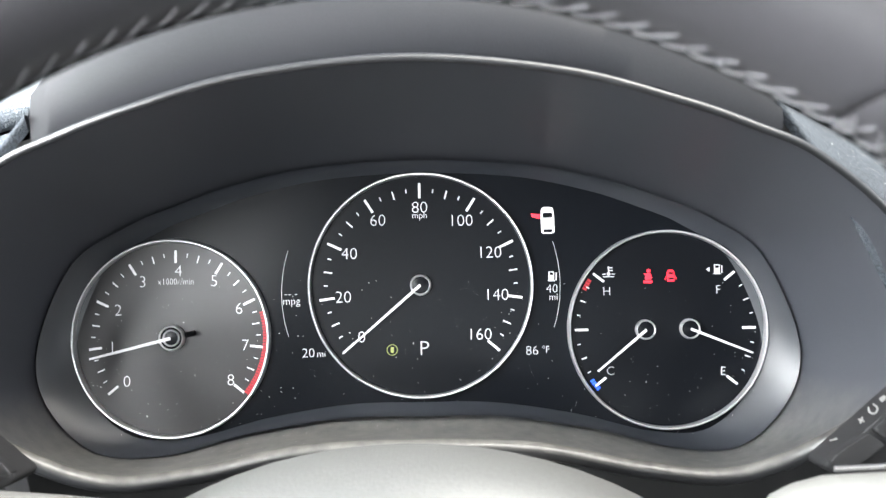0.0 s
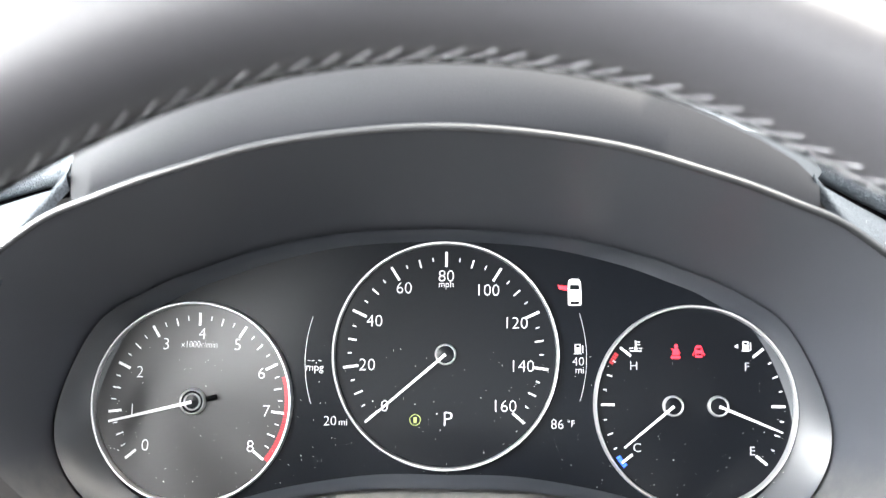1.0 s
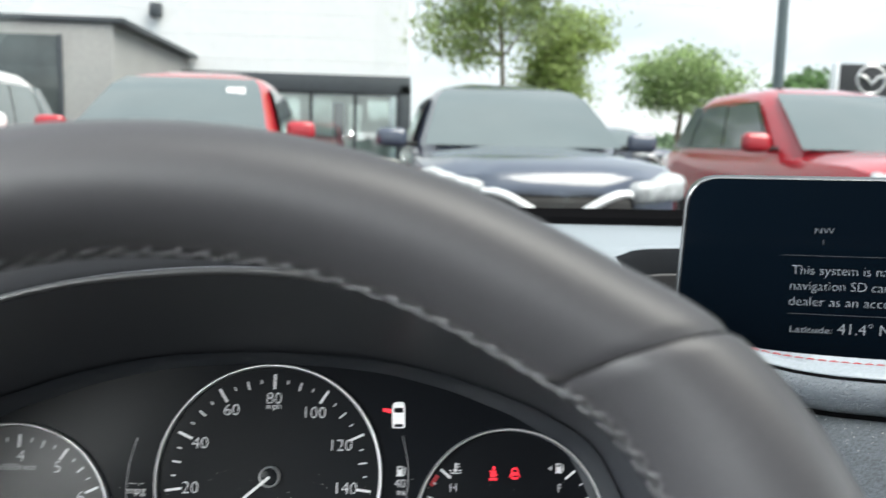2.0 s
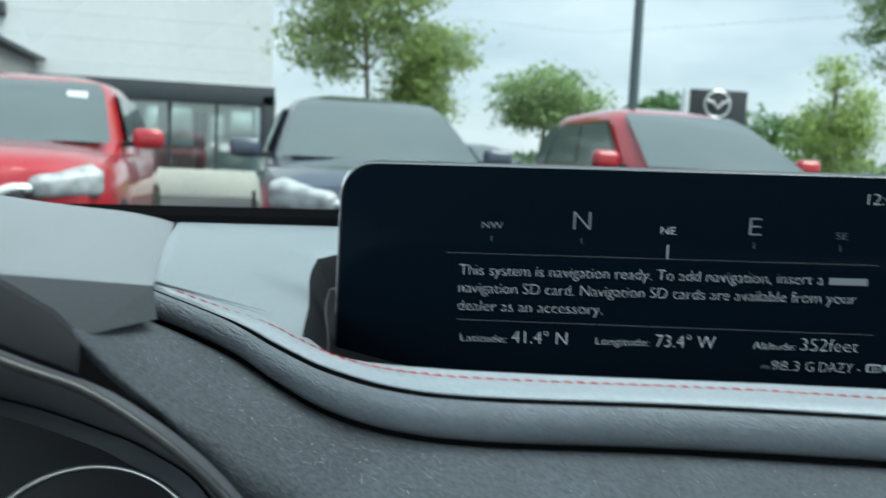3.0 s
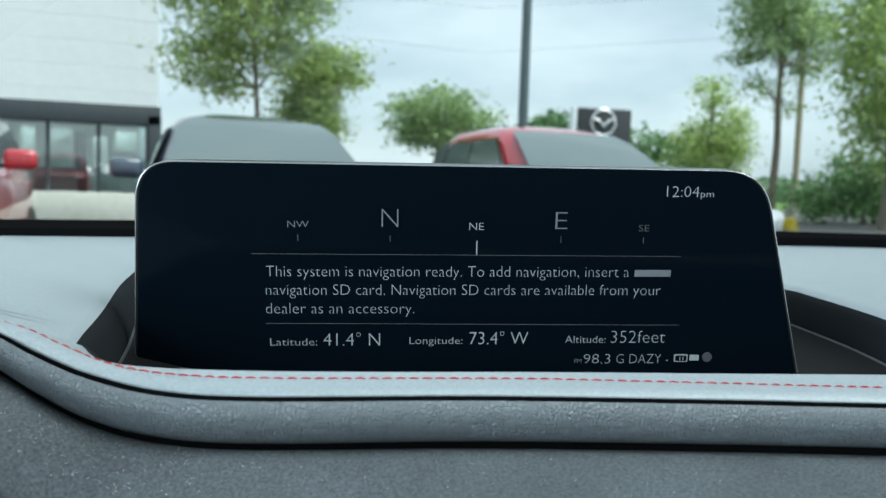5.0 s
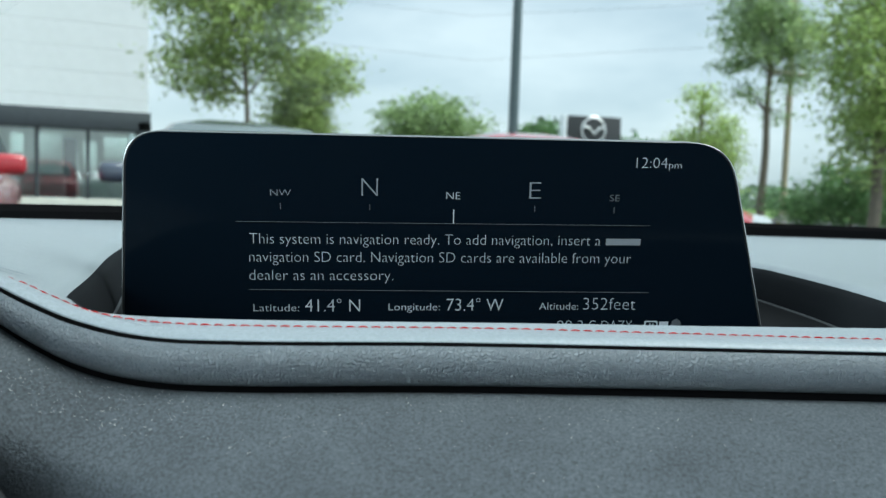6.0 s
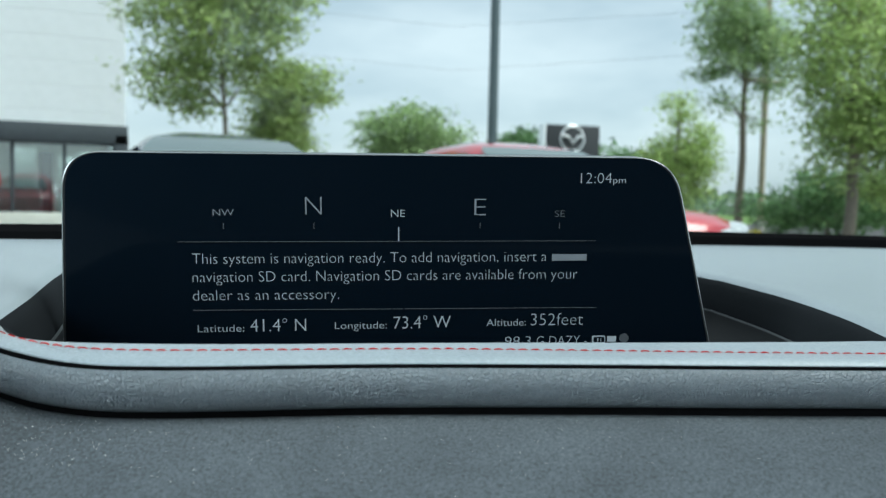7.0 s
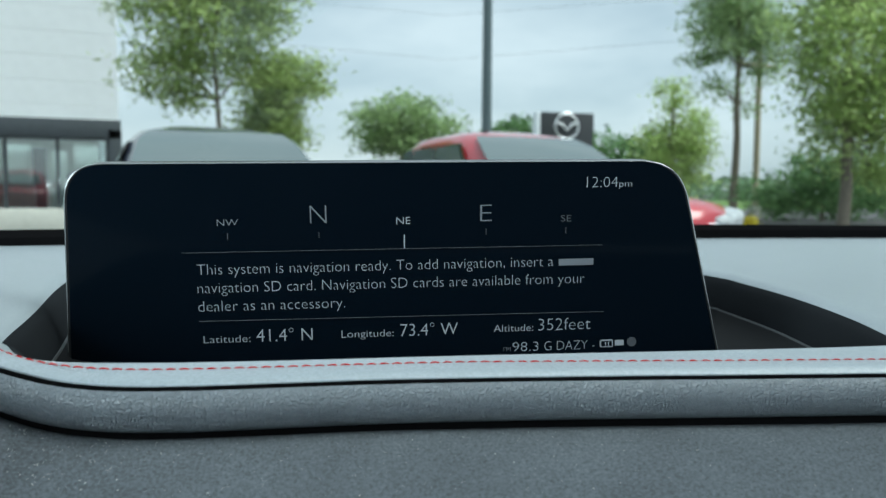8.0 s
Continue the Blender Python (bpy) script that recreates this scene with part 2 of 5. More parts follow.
M = {
    "windscreen_glass": tinted_glass("windscreen_glass", (0.66, 0.752, 0.745), 1.5, 0.26),
    "windscreen_outer": tinted_glass("windscreen_outer", (1.0, 1.0, 1.0), 1.0),
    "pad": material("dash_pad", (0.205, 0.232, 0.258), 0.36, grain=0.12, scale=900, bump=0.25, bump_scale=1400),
    "leather": material("leather", (0.110, 0.126, 0.145), 0.52, grain=0.1, scale=500, bump=0.15, bump_scale=700, crease=0.8, blotch=0.05, blotch_scale=30),
    "suede": material("suede", (0.068, 0.077, 0.088), 0.95, grain=0.42, scale=1100, bump=1.0, bump_scale=1300, blotch=0.14, blotch_scale=30, spec=0.2),
    "rim": material("rim_leather", (0.040, 0.039, 0.043), 0.46, grain=0.04, scale=600, bump=0.10, bump_scale=1100),
    "thread": material("thread", (0.19, 0.19, 0.20), 0.7),
    "red_thread": material("red_thread", (0.30, 0.008, 0.010), 0.8, spec=0.1),
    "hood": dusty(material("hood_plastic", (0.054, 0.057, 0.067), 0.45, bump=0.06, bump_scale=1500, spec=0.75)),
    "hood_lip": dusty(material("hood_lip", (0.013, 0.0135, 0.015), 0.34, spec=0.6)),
    "black": material("matt_black", (0.004, 0.004, 0.0045), 1.0, spec=0.0),
    "dial": material("dial_face", (0.0045, 0.0055, 0.0078), 0.30, spec=0.10),
    "chrome": material("chrome", (0.72, 0.72, 0.73), 0.38, 0.75),
    "lit": material("lit_white", (0.60, 0.60, 0.62), 0.5, emit=0.17),
    "lit_red": material("lit_red", (0.8, 0.02, 0.04), 0.5, emit=0.48),
    "lit_blue": material("lit_blue", (0.02, 0.1, 0.7), 0.5, emit=0.30),
    "lit_green": material("lit_green", (0.3, 0.34, 0.1), 0.5, emit=0.15),
    "red_mark": material("red_mark", (0.4, 0.02, 0.03), 0.5, emit=0.15),
    "glass_black": material("display_glass", (0.0018, 0.0038, 0.0068), 0.10, spec=0.06),
    "edge_trim": material("edge_trim", (0.17, 0.18, 0.19), 0.24, 0.5),
    "text": material("display_text", (0.25, 0.27, 0.30), 0.5, emit=0.10),
    "text_dim": material("display_text_dim", (0.11, 0.12, 0.14), 0.5, emit=0.07),
    "grey_plastic": material("grey_plastic", (0.25, 0.25, 0.25), 0.5, grain=0.06, scale=500, bump=0.1),
    "panel_glare": material("panel_glare", (0.34, 0.342, 0.35), 0.40, 0.4),
    "showroom_light": material("showroom_light", (0.9, 0.95, 1.0), 0.5, emit=7.0),
    "dust": material("dust", (0.75, 0.75, 0.72), 0.9),
    "bezel": material("dial_bezel", (0.030, 0.033, 0.040), 0.36, spec=0.6),
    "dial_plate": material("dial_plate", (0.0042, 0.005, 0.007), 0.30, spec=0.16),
    "tach_plate_glare": material("tach_plate_glare", (0.035, 0.034, 0.035), 0.38, 0.4),
    "lit_dim": material("lit_dim", (0.5, 0.5, 0.52), 0.5, emit=0.12),
    "lit_grey": material("lit_grey", (0.8, 0.8, 0.82), 0.5, emit=0.21),
    "lit_print": material("switch_print", (0.15, 0.15, 0.15), 0.6),
    "white_print": material("white_print", (0.85, 0.85, 0.85), 0.6),
    "hub_metal": material("hub_metal", (0.35, 0.35, 0.36), 0.25, 0.9),
    "grey_leather": material("grey_leather", (0.082, 0.083, 0.081), 0.42, grain=0.06, scale=700, bump=0.1, bump_scale=900),
    "switch_black": material("switch_black", (0.014, 0.014, 0.015), 0.5, bump=0.1, bump_scale=1500),
    "stalk": material("lit_stalk_plastic", (0.14, 0.14, 0.133), 0.45, grain=0.05, scale=600),
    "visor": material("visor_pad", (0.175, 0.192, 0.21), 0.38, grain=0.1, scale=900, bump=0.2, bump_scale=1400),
    "visor_side_shade": material("visor_side_shade", (0.040, 0.045, 0.051), 0.75, grain=0.1, scale=900, bump=0.2, bump_scale=1400, spec=0.2),
    "visor_face_shade": material("visor_face_shade", (0.011, 0.0118, 0.0145), 0.6, grain=0.04, scale=900, bump=0.06, bump_scale=1500, spec=0.25),
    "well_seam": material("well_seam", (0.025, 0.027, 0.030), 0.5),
    "well_side_shade": material("well_side_shade", (0.010, 0.0112, 0.0132), 0.8, grain=0.1, scale=900, bump=0.2, bump_scale=1400, spec=0.04),
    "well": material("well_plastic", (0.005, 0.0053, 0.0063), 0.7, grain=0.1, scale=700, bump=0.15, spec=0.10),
    "display_case": material("display_case", (0.015, 0.016, 0.018), 0.35),
    "text_faint": material("display_text_faint", (0.05, 0.055, 0.065), 0.5, emit=0.05),
    "grass": material("grass", (0.09, 0.16, 0.03), 0.9, grain=0.3, scale=30, bump=0.5, blotch=0.2, blotch_scale=0.8),
    "kerb": material("concrete", (0.38, 0.37, 0.35), 0.85, grain=0.12, scale=40, bump=0.2),
    "tan_paint": material("tan_paint", (0.50, 0.36, 0.25), 0.35, coat=0.8),
    "siding": material("white_siding", (0.78, 0.80, 0.81), 0.5, grain=0.02, scale=6, blotch=0.03, blotch_scale=0.5),
    "pale_wall": material("pale_wall", (0.62, 0.62, 0.56), 0.7, grain=0.05, scale=10, blotch=0.06, blotch_scale=1.0),
    "annex_wall": material("annex_wall", (0.30, 0.305, 0.30), 0.8, grain=0.06, scale=12, blotch=0.06, blotch_scale=0.7),
    "dark_frame": material("dark_frame", (0.055, 0.065, 0.075), 0.5, grain=0.1, scale=10),
    "shop_glass": tinted_glass("shop_glass", (0.66, 0.84, 0.84), 2.7),
    "clear_glass": tinted_glass("clear_glass", (1.0, 1.0, 1.0), 1.0),
    "dark_glass": material("dark_glass", (0.07, 0.085, 0.085), 0.08, spec=0.8, blotch=0.3, blotch_scale=1.2),
    "sign_black": material("sign_black", (0.03, 0.032, 0.036), 0.4, grain=0.05, scale=5),
    "pale_metal": material("pale_metal", (0.8, 0.82, 0.84), 0.30, 0.3),
    "pole_grey": material("pole_grey", (0.11, 0.145, 0.155), 0.55, 0.2, grain=0.08, scale=8),
    "pole_wood": material("pole_wood", (0.40, 0.35, 0.25), 0.85, grain=0.2, scale=10),
    "bark": material("bark", (0.19, 0.165, 0.13), 0.9, grain=0.3, scale=14, bump=0.6, bump_scale=20),
    "leaf_light": leaf_material("leaf_light", (0.37, 0.46, 0.19)),
    "leaf_bright": leaf_material("leaf_bright", (0.40, 0.50, 0.20)),
    "leaf_mid": leaf_material("leaf_mid", (0.31, 0.41, 0.20)),
    "leaf_dark": leaf_material("leaf_dark", (0.15, 0.25, 0.11)),
    "leaf_far": leaf_material("leaf_far", (0.19, 0.27, 0.17)),
    "leaf_yellow": leaf_material("leaf_yellow", (0.45, 0.38, 0.03)),
    "roof": material("headliner", (0.45, 0.45, 0.45), 0.9, grain=0.05),
    "asphalt": material("asphalt", (0.06, 0.06, 0.062), 0.9, grain=0.3, scale=40, bump=0.4, bump_scale=80, blotch=0.25, blotch_scale=0.4),
    "red_paint": material("red_paint", (0.40, 0.018, 0.030), 0.3, coat=1.0),
    "blue_paint": material("blue_paint", (0.06, 0.075, 0.11), 0.3, coat=1.0),
    "white_paint": material("white_paint", (0.75, 0.75, 0.75), 0.3, coat=1.0),
    "car_glass": material("car_glass", (0.11, 0.138, 0.143), 0.05, spec=1.0, blotch=0.08, blotch_scale=1.2),
    "gloss_black": material("gloss_black", (0.012, 0.013, 0.014), 0.12, coat=0.5),
    "tyre": material("tyre", (0.02, 0.02, 0.02), 0.8),
    "lamp_glass": material("lamp_glass", (0.40, 0.42, 0.435), 0.10, blotch=0.45, blotch_scale=9.0),
}

# ---- builders ----
def part(name, bm, mat, parent=None, label="", smooth=True):
    me = bpy.data.meshes.new(name)
    bmesh.ops.recalc_face_normals(bm, faces=bm.faces)
    bm.to_mesh(me)
    bm.free()
    me.materials.append(M[mat] if isinstance(mat, str) else mat)
    if smooth:
        me.shade_smooth()
        me.set_sharp_from_angle(angle=radians(40))
    ob = new(name, me)
    ob.parent = parent
    if label:
        ob["label"] = label
    return ob

def thing(name, m=None, label="", category="", group="", kind=""):
    ob = new(name)
    ob.empty_display_size = 0.05
    if m is not None:
        ob.matrix_world = m
    return tagged(ob, label, category, group, kind)

def spline(points, per=8, closed=False):
    """Catmull-Rom through a few control points."""
    p = [Vector(q) for q in points]
    n, out = len(p), []
    spans = n if closed else n - 1
    for i in range(spans):
        if closed:
            a, b, c, d = p[i - 1], p[i], p[(i + 1) % n], p[(i + 2) % n]
        else:
            b, c = p[i], p[i + 1]
            a = p[i - 1] if i else b * 2 - c
            d = p[i + 2] if i + 2 < n else c * 2 - b
        for k in range(per):
            t = k / per
            out.append(0.5 * ((2 * b) + (c - a) * t + (2 * a - 5 * b + 4 * c - d) * t * t + (3 * b - a - 3 * c + d) * t ** 3))
    if not closed:
        out.append(p[-1])
    return out

def loft(rings, closed=False, bm=None):
    """Quads between rows of points; closed joins the ends of each row."""
    bm = bm or bmesh.new()
    rows = [[bm.verts.new(v) for v in r] for r in rings]
    for a, b in zip(rows, rows[1:]):
        n = len(a)
        for i in range(n if closed else n - 1):
            j = (i + 1) % n
            bm.faces.new((a[i], a[j], b[j], b[i]))
    return bm

def tube(points, radius, sides=8, closed=False, bm=None, flat=1.0):
    pts = [Vector(p) for p in points]
    n, rings = len(pts), []
    for i, p in enumerate(pts):
        d = (pts[(i + 1) % n] - pts[i - 1]) if closed else (pts[min(i + 1, n - 1)] - pts[max(i - 1, 0)])
        d.normalize()
        up = Vector((0, 0, 1)) if abs(d.z) < 0.9 else Vector((0, 1, 0))
        s = d.cross(up).normalized()
        u = s.cross(d)
        r = radius(i / max(1, n - 1)) if callable(radius) else radius
        rings.append([p + (s * math.cos(2 * math.pi * k / sides) + u * flat * math.sin(2 * math.pi * k / sides)) * r for k in range(sides)])
    if closed:
        rings.append(rings[0])
        bm = loft(rings, True, bm)
        bmesh.ops.remove_doubles(bm, verts=bm.verts, dist=1e-7)
        return bm
    bm = loft(rings, True, bm)
    bm.verts.ensure_lookup_table()
    bm.faces.new(bm.verts[-sides:])
    bm.faces.new(bm.verts[-sides * n:len(bm.verts) - sides * (n - 1)])
    return bm

def box(sx, sy, sz, at=(0, 0, 0), bevel=0.0, bm=None, m=None, segments=2):
    own = bmesh.new()
    bmesh.ops.create_cube(own, size=1)
    bmesh.ops.scale(own, vec=(sx, sy, sz), verts=own.verts)
    if bevel:
        bmesh.ops.bevel(own, geom=own.edges[:], offset=bevel, segments=segments, affect="EDGES", profile=0.5)
    bmesh.ops.translate(own, vec=at, verts=own.verts)
    if m is not None:
        own.transform(m)
    if bm is None:
        return own
    me = bpy.data.meshes.new("tmp")
    own.to_mesh(me)
    own.free()
    bm.from_mesh(me)
    bpy.data.meshes.remove(me)
    return bm

def lathe(profile, sides=48, bm=None, closed=False):
    """Rings about the local z from (radius, z) pairs."""
    rows = [[Vector((r * math.cos(2 * math.pi * k / sides), r * math.sin(2 * math.pi * k / sides), z)) for k in range(sides)] for r, z in profile]
    if closed:
        rows.append(rows[0])
    bm = loft(rows, True, bm)
    bmesh.ops.remove_doubles(bm, verts=bm.verts, dist=1e-7)
    return bm

def slab(outline, depth, bm=None, bevel=0.0):
    """A flat outline in x, y pushed down along z by depth."""
    bm = bm or bmesh.new()
    vs = [bm.verts.new((x, y, 0)) for x, y, *_ in outline]
    face = bm.faces.new(vs)
    if face.normal.z < 0:
        face.normal_flip()
    got = bmesh.ops.extrude_face_region(bm, geom=[face])
    bmesh.ops.translate(bm, vec=(0, 0, -depth), verts=[v for v in got["geom"] if isinstance(v, bmesh.types.BMVert)])
    return bm

def words(text, size, mat, parent, at, name="lettering", align="LEFT", width=1.0, depth=0.0, label="", turn=0.0, fit=0.0, thin=0.017):
    """Flat lettering in the x-y plane of its parent, baseline at the given point; fit: its whole width."""
    cu = bpy.data.curves.new(name, "FONT")
    cu.body, cu.size, cu.align_x, cu.extrude, cu.resolution_u, cu.offset = text, size, align, depth, 3, -thin * size
    src = new(name, cu)
    dg = bpy.context.evaluated_depsgraph_get()
    me = bpy.data.meshes.new_from_object(src.evaluated_get(dg))
    bpy.data.objects.remove(src)
    bpy.data.curves.remove(cu)
    me.materials.clear()
    me.materials.append(M[mat])
    if fit:
        xs = [v.co.x for v in me.vertices]
        width = fit / (max(xs) - min(xs))
        me.transform(Matrix.Translation((-min(xs), 0, 0)))
    ob = new(name, me)
    ob.parent = parent
    ob.matrix_local = Matrix.Translation(at) @ pose(0, 0, 0, 0, 0, turn) @ Matrix.Diagonal((width, 1, 1, 1))
    if label:
        ob["label"] = label
    return ob

def bar(parent, mat, w, h, at, name="bar", turn=0.0):
    ob = part(name, slab([(-w / 2, -h / 2), (w / 2, -h / 2), (w / 2, h / 2), (-w / 2, h / 2)], 0.0002), mat, parent, smooth=False)
    ob.matrix_local = Matrix.Translation(at) @ pose(0, 0, 0, 0, 0, turn)
    return ob

# ---- axes of the car's parts: x right, y up the face, z to the driver ----
K = pose(0, 0, 1, 70) @ pose(0, 0, 0, 0, 0, -1.2)
LENS = [(0, 0.0555), (0.047, 0.053), (0.083, 0.0455), (0.108, 0.0370), (0.130, 0.0280), (0.155, 0.011), (0.170, -0.026), (0.165, -0.052), (0.143, -0.072), (0.112, -0.073), (0.075, -0.064), (0.035, -0.058)]
LENS = [Vector((x - 0.004 * max(0.0, min(1.0, (x - 0.12) / 0.03)), y, 0)) for x, y in LENS] + [Vector((-x, y, 0)) for x, y in LENS[:0:-1]]
LENS[11:12] = [LENS[11], Vector((0, -0.0575, 0))]
LIP = [(0, 0.0685, 0.130), (0.048, 0.0640, 0.130), (0.083, 0.0545, 0.130), (0.1057, 0.0468, 0.128), (0.1267, 0.0383, 0.124), (0.1529, 0.0181, 0.117), (0.1714, -0.0081, 0.104), (0.175, -0.034, 0.083), (0.158, -0.060, 0.055), (0.124, -0.0755, 0.045), (0.086, -0.0725, 0.045), (0.045, -0.0640, 0.046)]
LIP = [Vector(p) for p in LIP] + [Vector((0, -0.0618, 0.046))] + [Vector((-x, y, z)) for x, y, z in LIP[:0:-1]]


def rounded(corners, per=6):
    """A closed outline from (x, y, radius) corners."""
    out, n = [], len(corners)
    for i, (x, y, r) in enumerate(corners):
        p, a, b = Vector((x, y)), Vector(corners[i - 1][:2]), Vector(corners[(i + 1) % n][:2])
        s, e = p + (a - p).normalized() * r, p + (b - p).normalized() * r
        for k in range(per + 1):
            t = k / per
            out.append((1 - t) ** 2 * s + 2 * t * (1 - t) * p + t * t * e)
    return out

def flat(outline, at=(0, 0, 0), depth=0.0003, bm=None):
    own = slab(outline, depth)
    bmesh.ops.translate(own, vec=at, verts=own.verts)
    if bm is None:
        return own
    me = bpy.data.meshes.new("tmp")
    own.to_mesh(me)
    own.free()
    bm.from_mesh(me)
    bpy.data.meshes.remove(me)
    return bm

def arc_band(r0, r1, a0, a1, n=24):
    """Outline of a ring's piece; angles in degrees clockwise from the top."""
    ang = [radians(a0 + (a1 - a0) * k / n) for k in range(n + 1)]
    return [(r1 * math.sin(a), r1 * math.cos(a)) for a in ang] + [(r0 * math.sin(a), r0 * math.cos(a)) for a in reversed(ang)]

def oblong(w, h, x=0.0, y=0.0, r=None):
    r = min(w, h) * 0.2 if r is None else r
    return rounded([(x - w / 2, y - h / 2, r), (x + w / 2, y - h / 2, r), (x + w / 2, y + h / 2, r), (x - w / 2, y + h / 2, r)], 3)

def disc(r, x=0.0, y=0.0, n=20):
    return [(x + r * math.cos(2 * math.pi * k / n), y + r * math.sin(2 * math.pi * k / n)) for k in range(n)]

# ---- cabin shell ----
def slabs(name, boxes, mat, label, kind="structure"):
    bm = bmesh.new()
    for size, at in boxes:
        box(*size, at, 0.008, bm)
    return tagged(part(name, bm, mat), label, name.split("_")[0], kind=kind)

slabs("roof_lining", [((1.60, 2.02, 0.04), (0.37, -1.46, 1.60))], "roof", "pale fabric roof lining over the cabin")
slabs("wall_left", [((0.05, 3.0, 0.62), (-0.47, -1.0, 0.69)), ((0.05, 0.09, 0.6), (-0.45, -0.85, 1.28)), ((0.05, 0.5, 0.6), (-0.45, -2.2, 1.28))], "grey_plastic", "grey door side of the cabin with open windows")
slabs("wall_right", [((0.05, 3.0, 0.62), (1.21, -1.0, 0.69)), ((0.05, 0.09, 0.6), (1.19, -0.85, 1.28)), ((0.05, 0.5, 0.6), (1.19, -2.2, 1.28))], "grey_plastic", "grey door side of the cabin with open windows")
slabs("wall_rear", [((1.6, 0.05, 0.7), (0.37, -2.45, 0.73))], "grey_plastic", "grey rear wall of the cabin under the back window")
slabs("floor", [((1.7, 2.95, 0.04), (0.37, -0.99, 0.36))], "tyre", "dark carpeted cabin floor")
slabs("bulkhead", [((1.6, 0.05, 0.68), (0.37, 0.42, 0.72))], "tyre", "dark bulkhead below the windscreen")

def windscreen():
    rows = [[Vector((x, 0.345 + 0.05 * (1 - ((x - 0.37) / 0.8) ** 2) - 0.66 * t, 1.088 + 0.40 * t)) for x in [-0.44 + 1.62 * k / 20 for k in range(21)]] for t in [1.2 * k / 9 for k in range(10)]]
    bm = loft(rows)
    bmesh.ops.solidify(bm, geom=bm.faces[:], thickness=0.004)
    ob = tagged(part("windscreen", bm, M["windscreen_glass"]), "clear faintly green windscreen glass", "windscreen", kind="structure")
    ob.data.materials.append(M["windscreen_outer"])
    for face in ob.data.polygons:
        face.material_index = 0 if face.normal.z < 0 else 1
    ob.visible_shadow = False
    return ob

def windscreen_base():
    rows = []
    for dy, z in ((0.012, 1.076), (0.0, 1.080), (0.0, 1.0935), (0.004, 1.096), (0.05, 1.097), (0.055, 1.07)):
        rows.append([Vector((x, 0.300 + dy + 0.02 * (1 - ((x - 0.37) / 0.8) ** 2), z - 0.004 * ((x - 0.37) / 0.6) ** 2)) for x in [-0.46 + 1.66 * k / 30 for k in range(31)]])
    return tagged(part("windscreen_base", loft(rows), "black"), "black band along the foot of the windscreen", "trim", kind="structure")

windscreen()
windscreen_base()

# ---- instrument hood ----
def lip_radius(v):
    return 0.0014 + 0.0022 * max(0.0, min(1.0, (0.02 - v.y) / 0.07))

def instrument_hood():
    hood = thing("instrument_hood", K, "dark grey plastic instrument hood with a rounded lip", "instrument hood")
    inner, outer = spline(LENS, 8, True), spline(LIP, 8, True)
    rings = []
    for t, bulge in ((0, 0), (0.1, 0.002), (0.4, 0.004), (0.75, 0.003), (1.0, 0)):
        rings.append([a.lerp(b, t) + Vector((a.x, a.y + 0.01, 0)).normalized() * bulge for a, b in zip(inner, outer)])
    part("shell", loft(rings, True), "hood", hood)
    n, rows = len(outer), []
    for i, p in enumerate(outer):
        d = (outer[(i + 1) % n] - outer[i - 1]).normalized()
        s = d.cross(Vector((0, 0, 1))).normalized()
        u = s.cross(d)
        r = lip_radius(p)
        rows.append([p + (s * math.cos(a) + u * math.sin(a)) * r + Vector((p.x, p.y + 0.01, 0)).normalized() * r * 0.6 for a in (2 * math.pi * k / 12 for k in range(12))])
    rows.append(rows[0])
    bm = loft(rows, True)
    bmesh.ops.remove_doubles(bm, verts=bm.verts, dist=1e-7)
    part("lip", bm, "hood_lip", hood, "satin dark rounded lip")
    back = [[p + Vector((p.x, p.y + 0.01, 0)).normalized() * k + Vector((0, 0, -z)) for p in outer] for k, z in ((0.001, 0.001), (0.004, 0.006), (0.006, 0.03), (0.004, 0.06))]
    part("outer_skin", loft(back, True), "hood", hood)
    bezel = [[v * k + Vector((0, 0, z)) for v in inner] for k, z in ((1.0, 0.0085), (0.985, 0.0062), (0.95, 0.0026), (0.915, 0.0002))]
    part("bezel", loft(bezel, True), "bezel", hood, "grey bezel round the dials")
    return hood

# ---- instrument cluster ----
def ring_part(cluster, cx, cy, r, name):
    profile = [(r - 0.0013, -0.001), (r - 0.0012, 0.0030), (r - 0.0009, 0.0038), (r - 0.0004, 0.0039), (r, 0.0033), (r + 0.0002, 0.0015), (r + 0.0002, -0.001)]
    ring = part(name, lathe(profile, 96), "chrome", cluster, "polished metal dial ring")
    ring.matrix_local = pose(cx, cy, 0)
    return ring

def needle_mesh(length, w0, w1, tail=0.0):
    return slab([(-w0 / 2, -tail), (w0 / 2, -tail), (w1 / 2, length), (-w1 / 2, length)], 0.0006)

def cluster_marks(c, cx, cy, kinds, steps):
    """Tick marks: kinds holds (inner, outer, width); steps holds (angle, kind)."""
    meshes = {}
    for angle, kind in steps:
        r0, r1, w = kinds[kind]
        if kind not in meshes:
            first = part("tick", slab([(-w / 2, r0), (w / 2, r0), (w / 2, r1), (-w / 2, r1)], 0.0003), "lit", c, smooth=False)
            meshes[kind] = first.data
            ob = first
        else:
            ob = new("tick", meshes[kind])
            ob.parent = c
        ob.matrix_local = pose(cx, cy, 0.0006, 0, 0, -angle)

def numeral(c, text, x, y, size, mat="lit", align="CENTER", name="numeral"):
    return words(text, size, mat, c, (x, y - size * 0.35, 0.0006), name, align, thin=0.018 if size > 0.005 else 0.008)

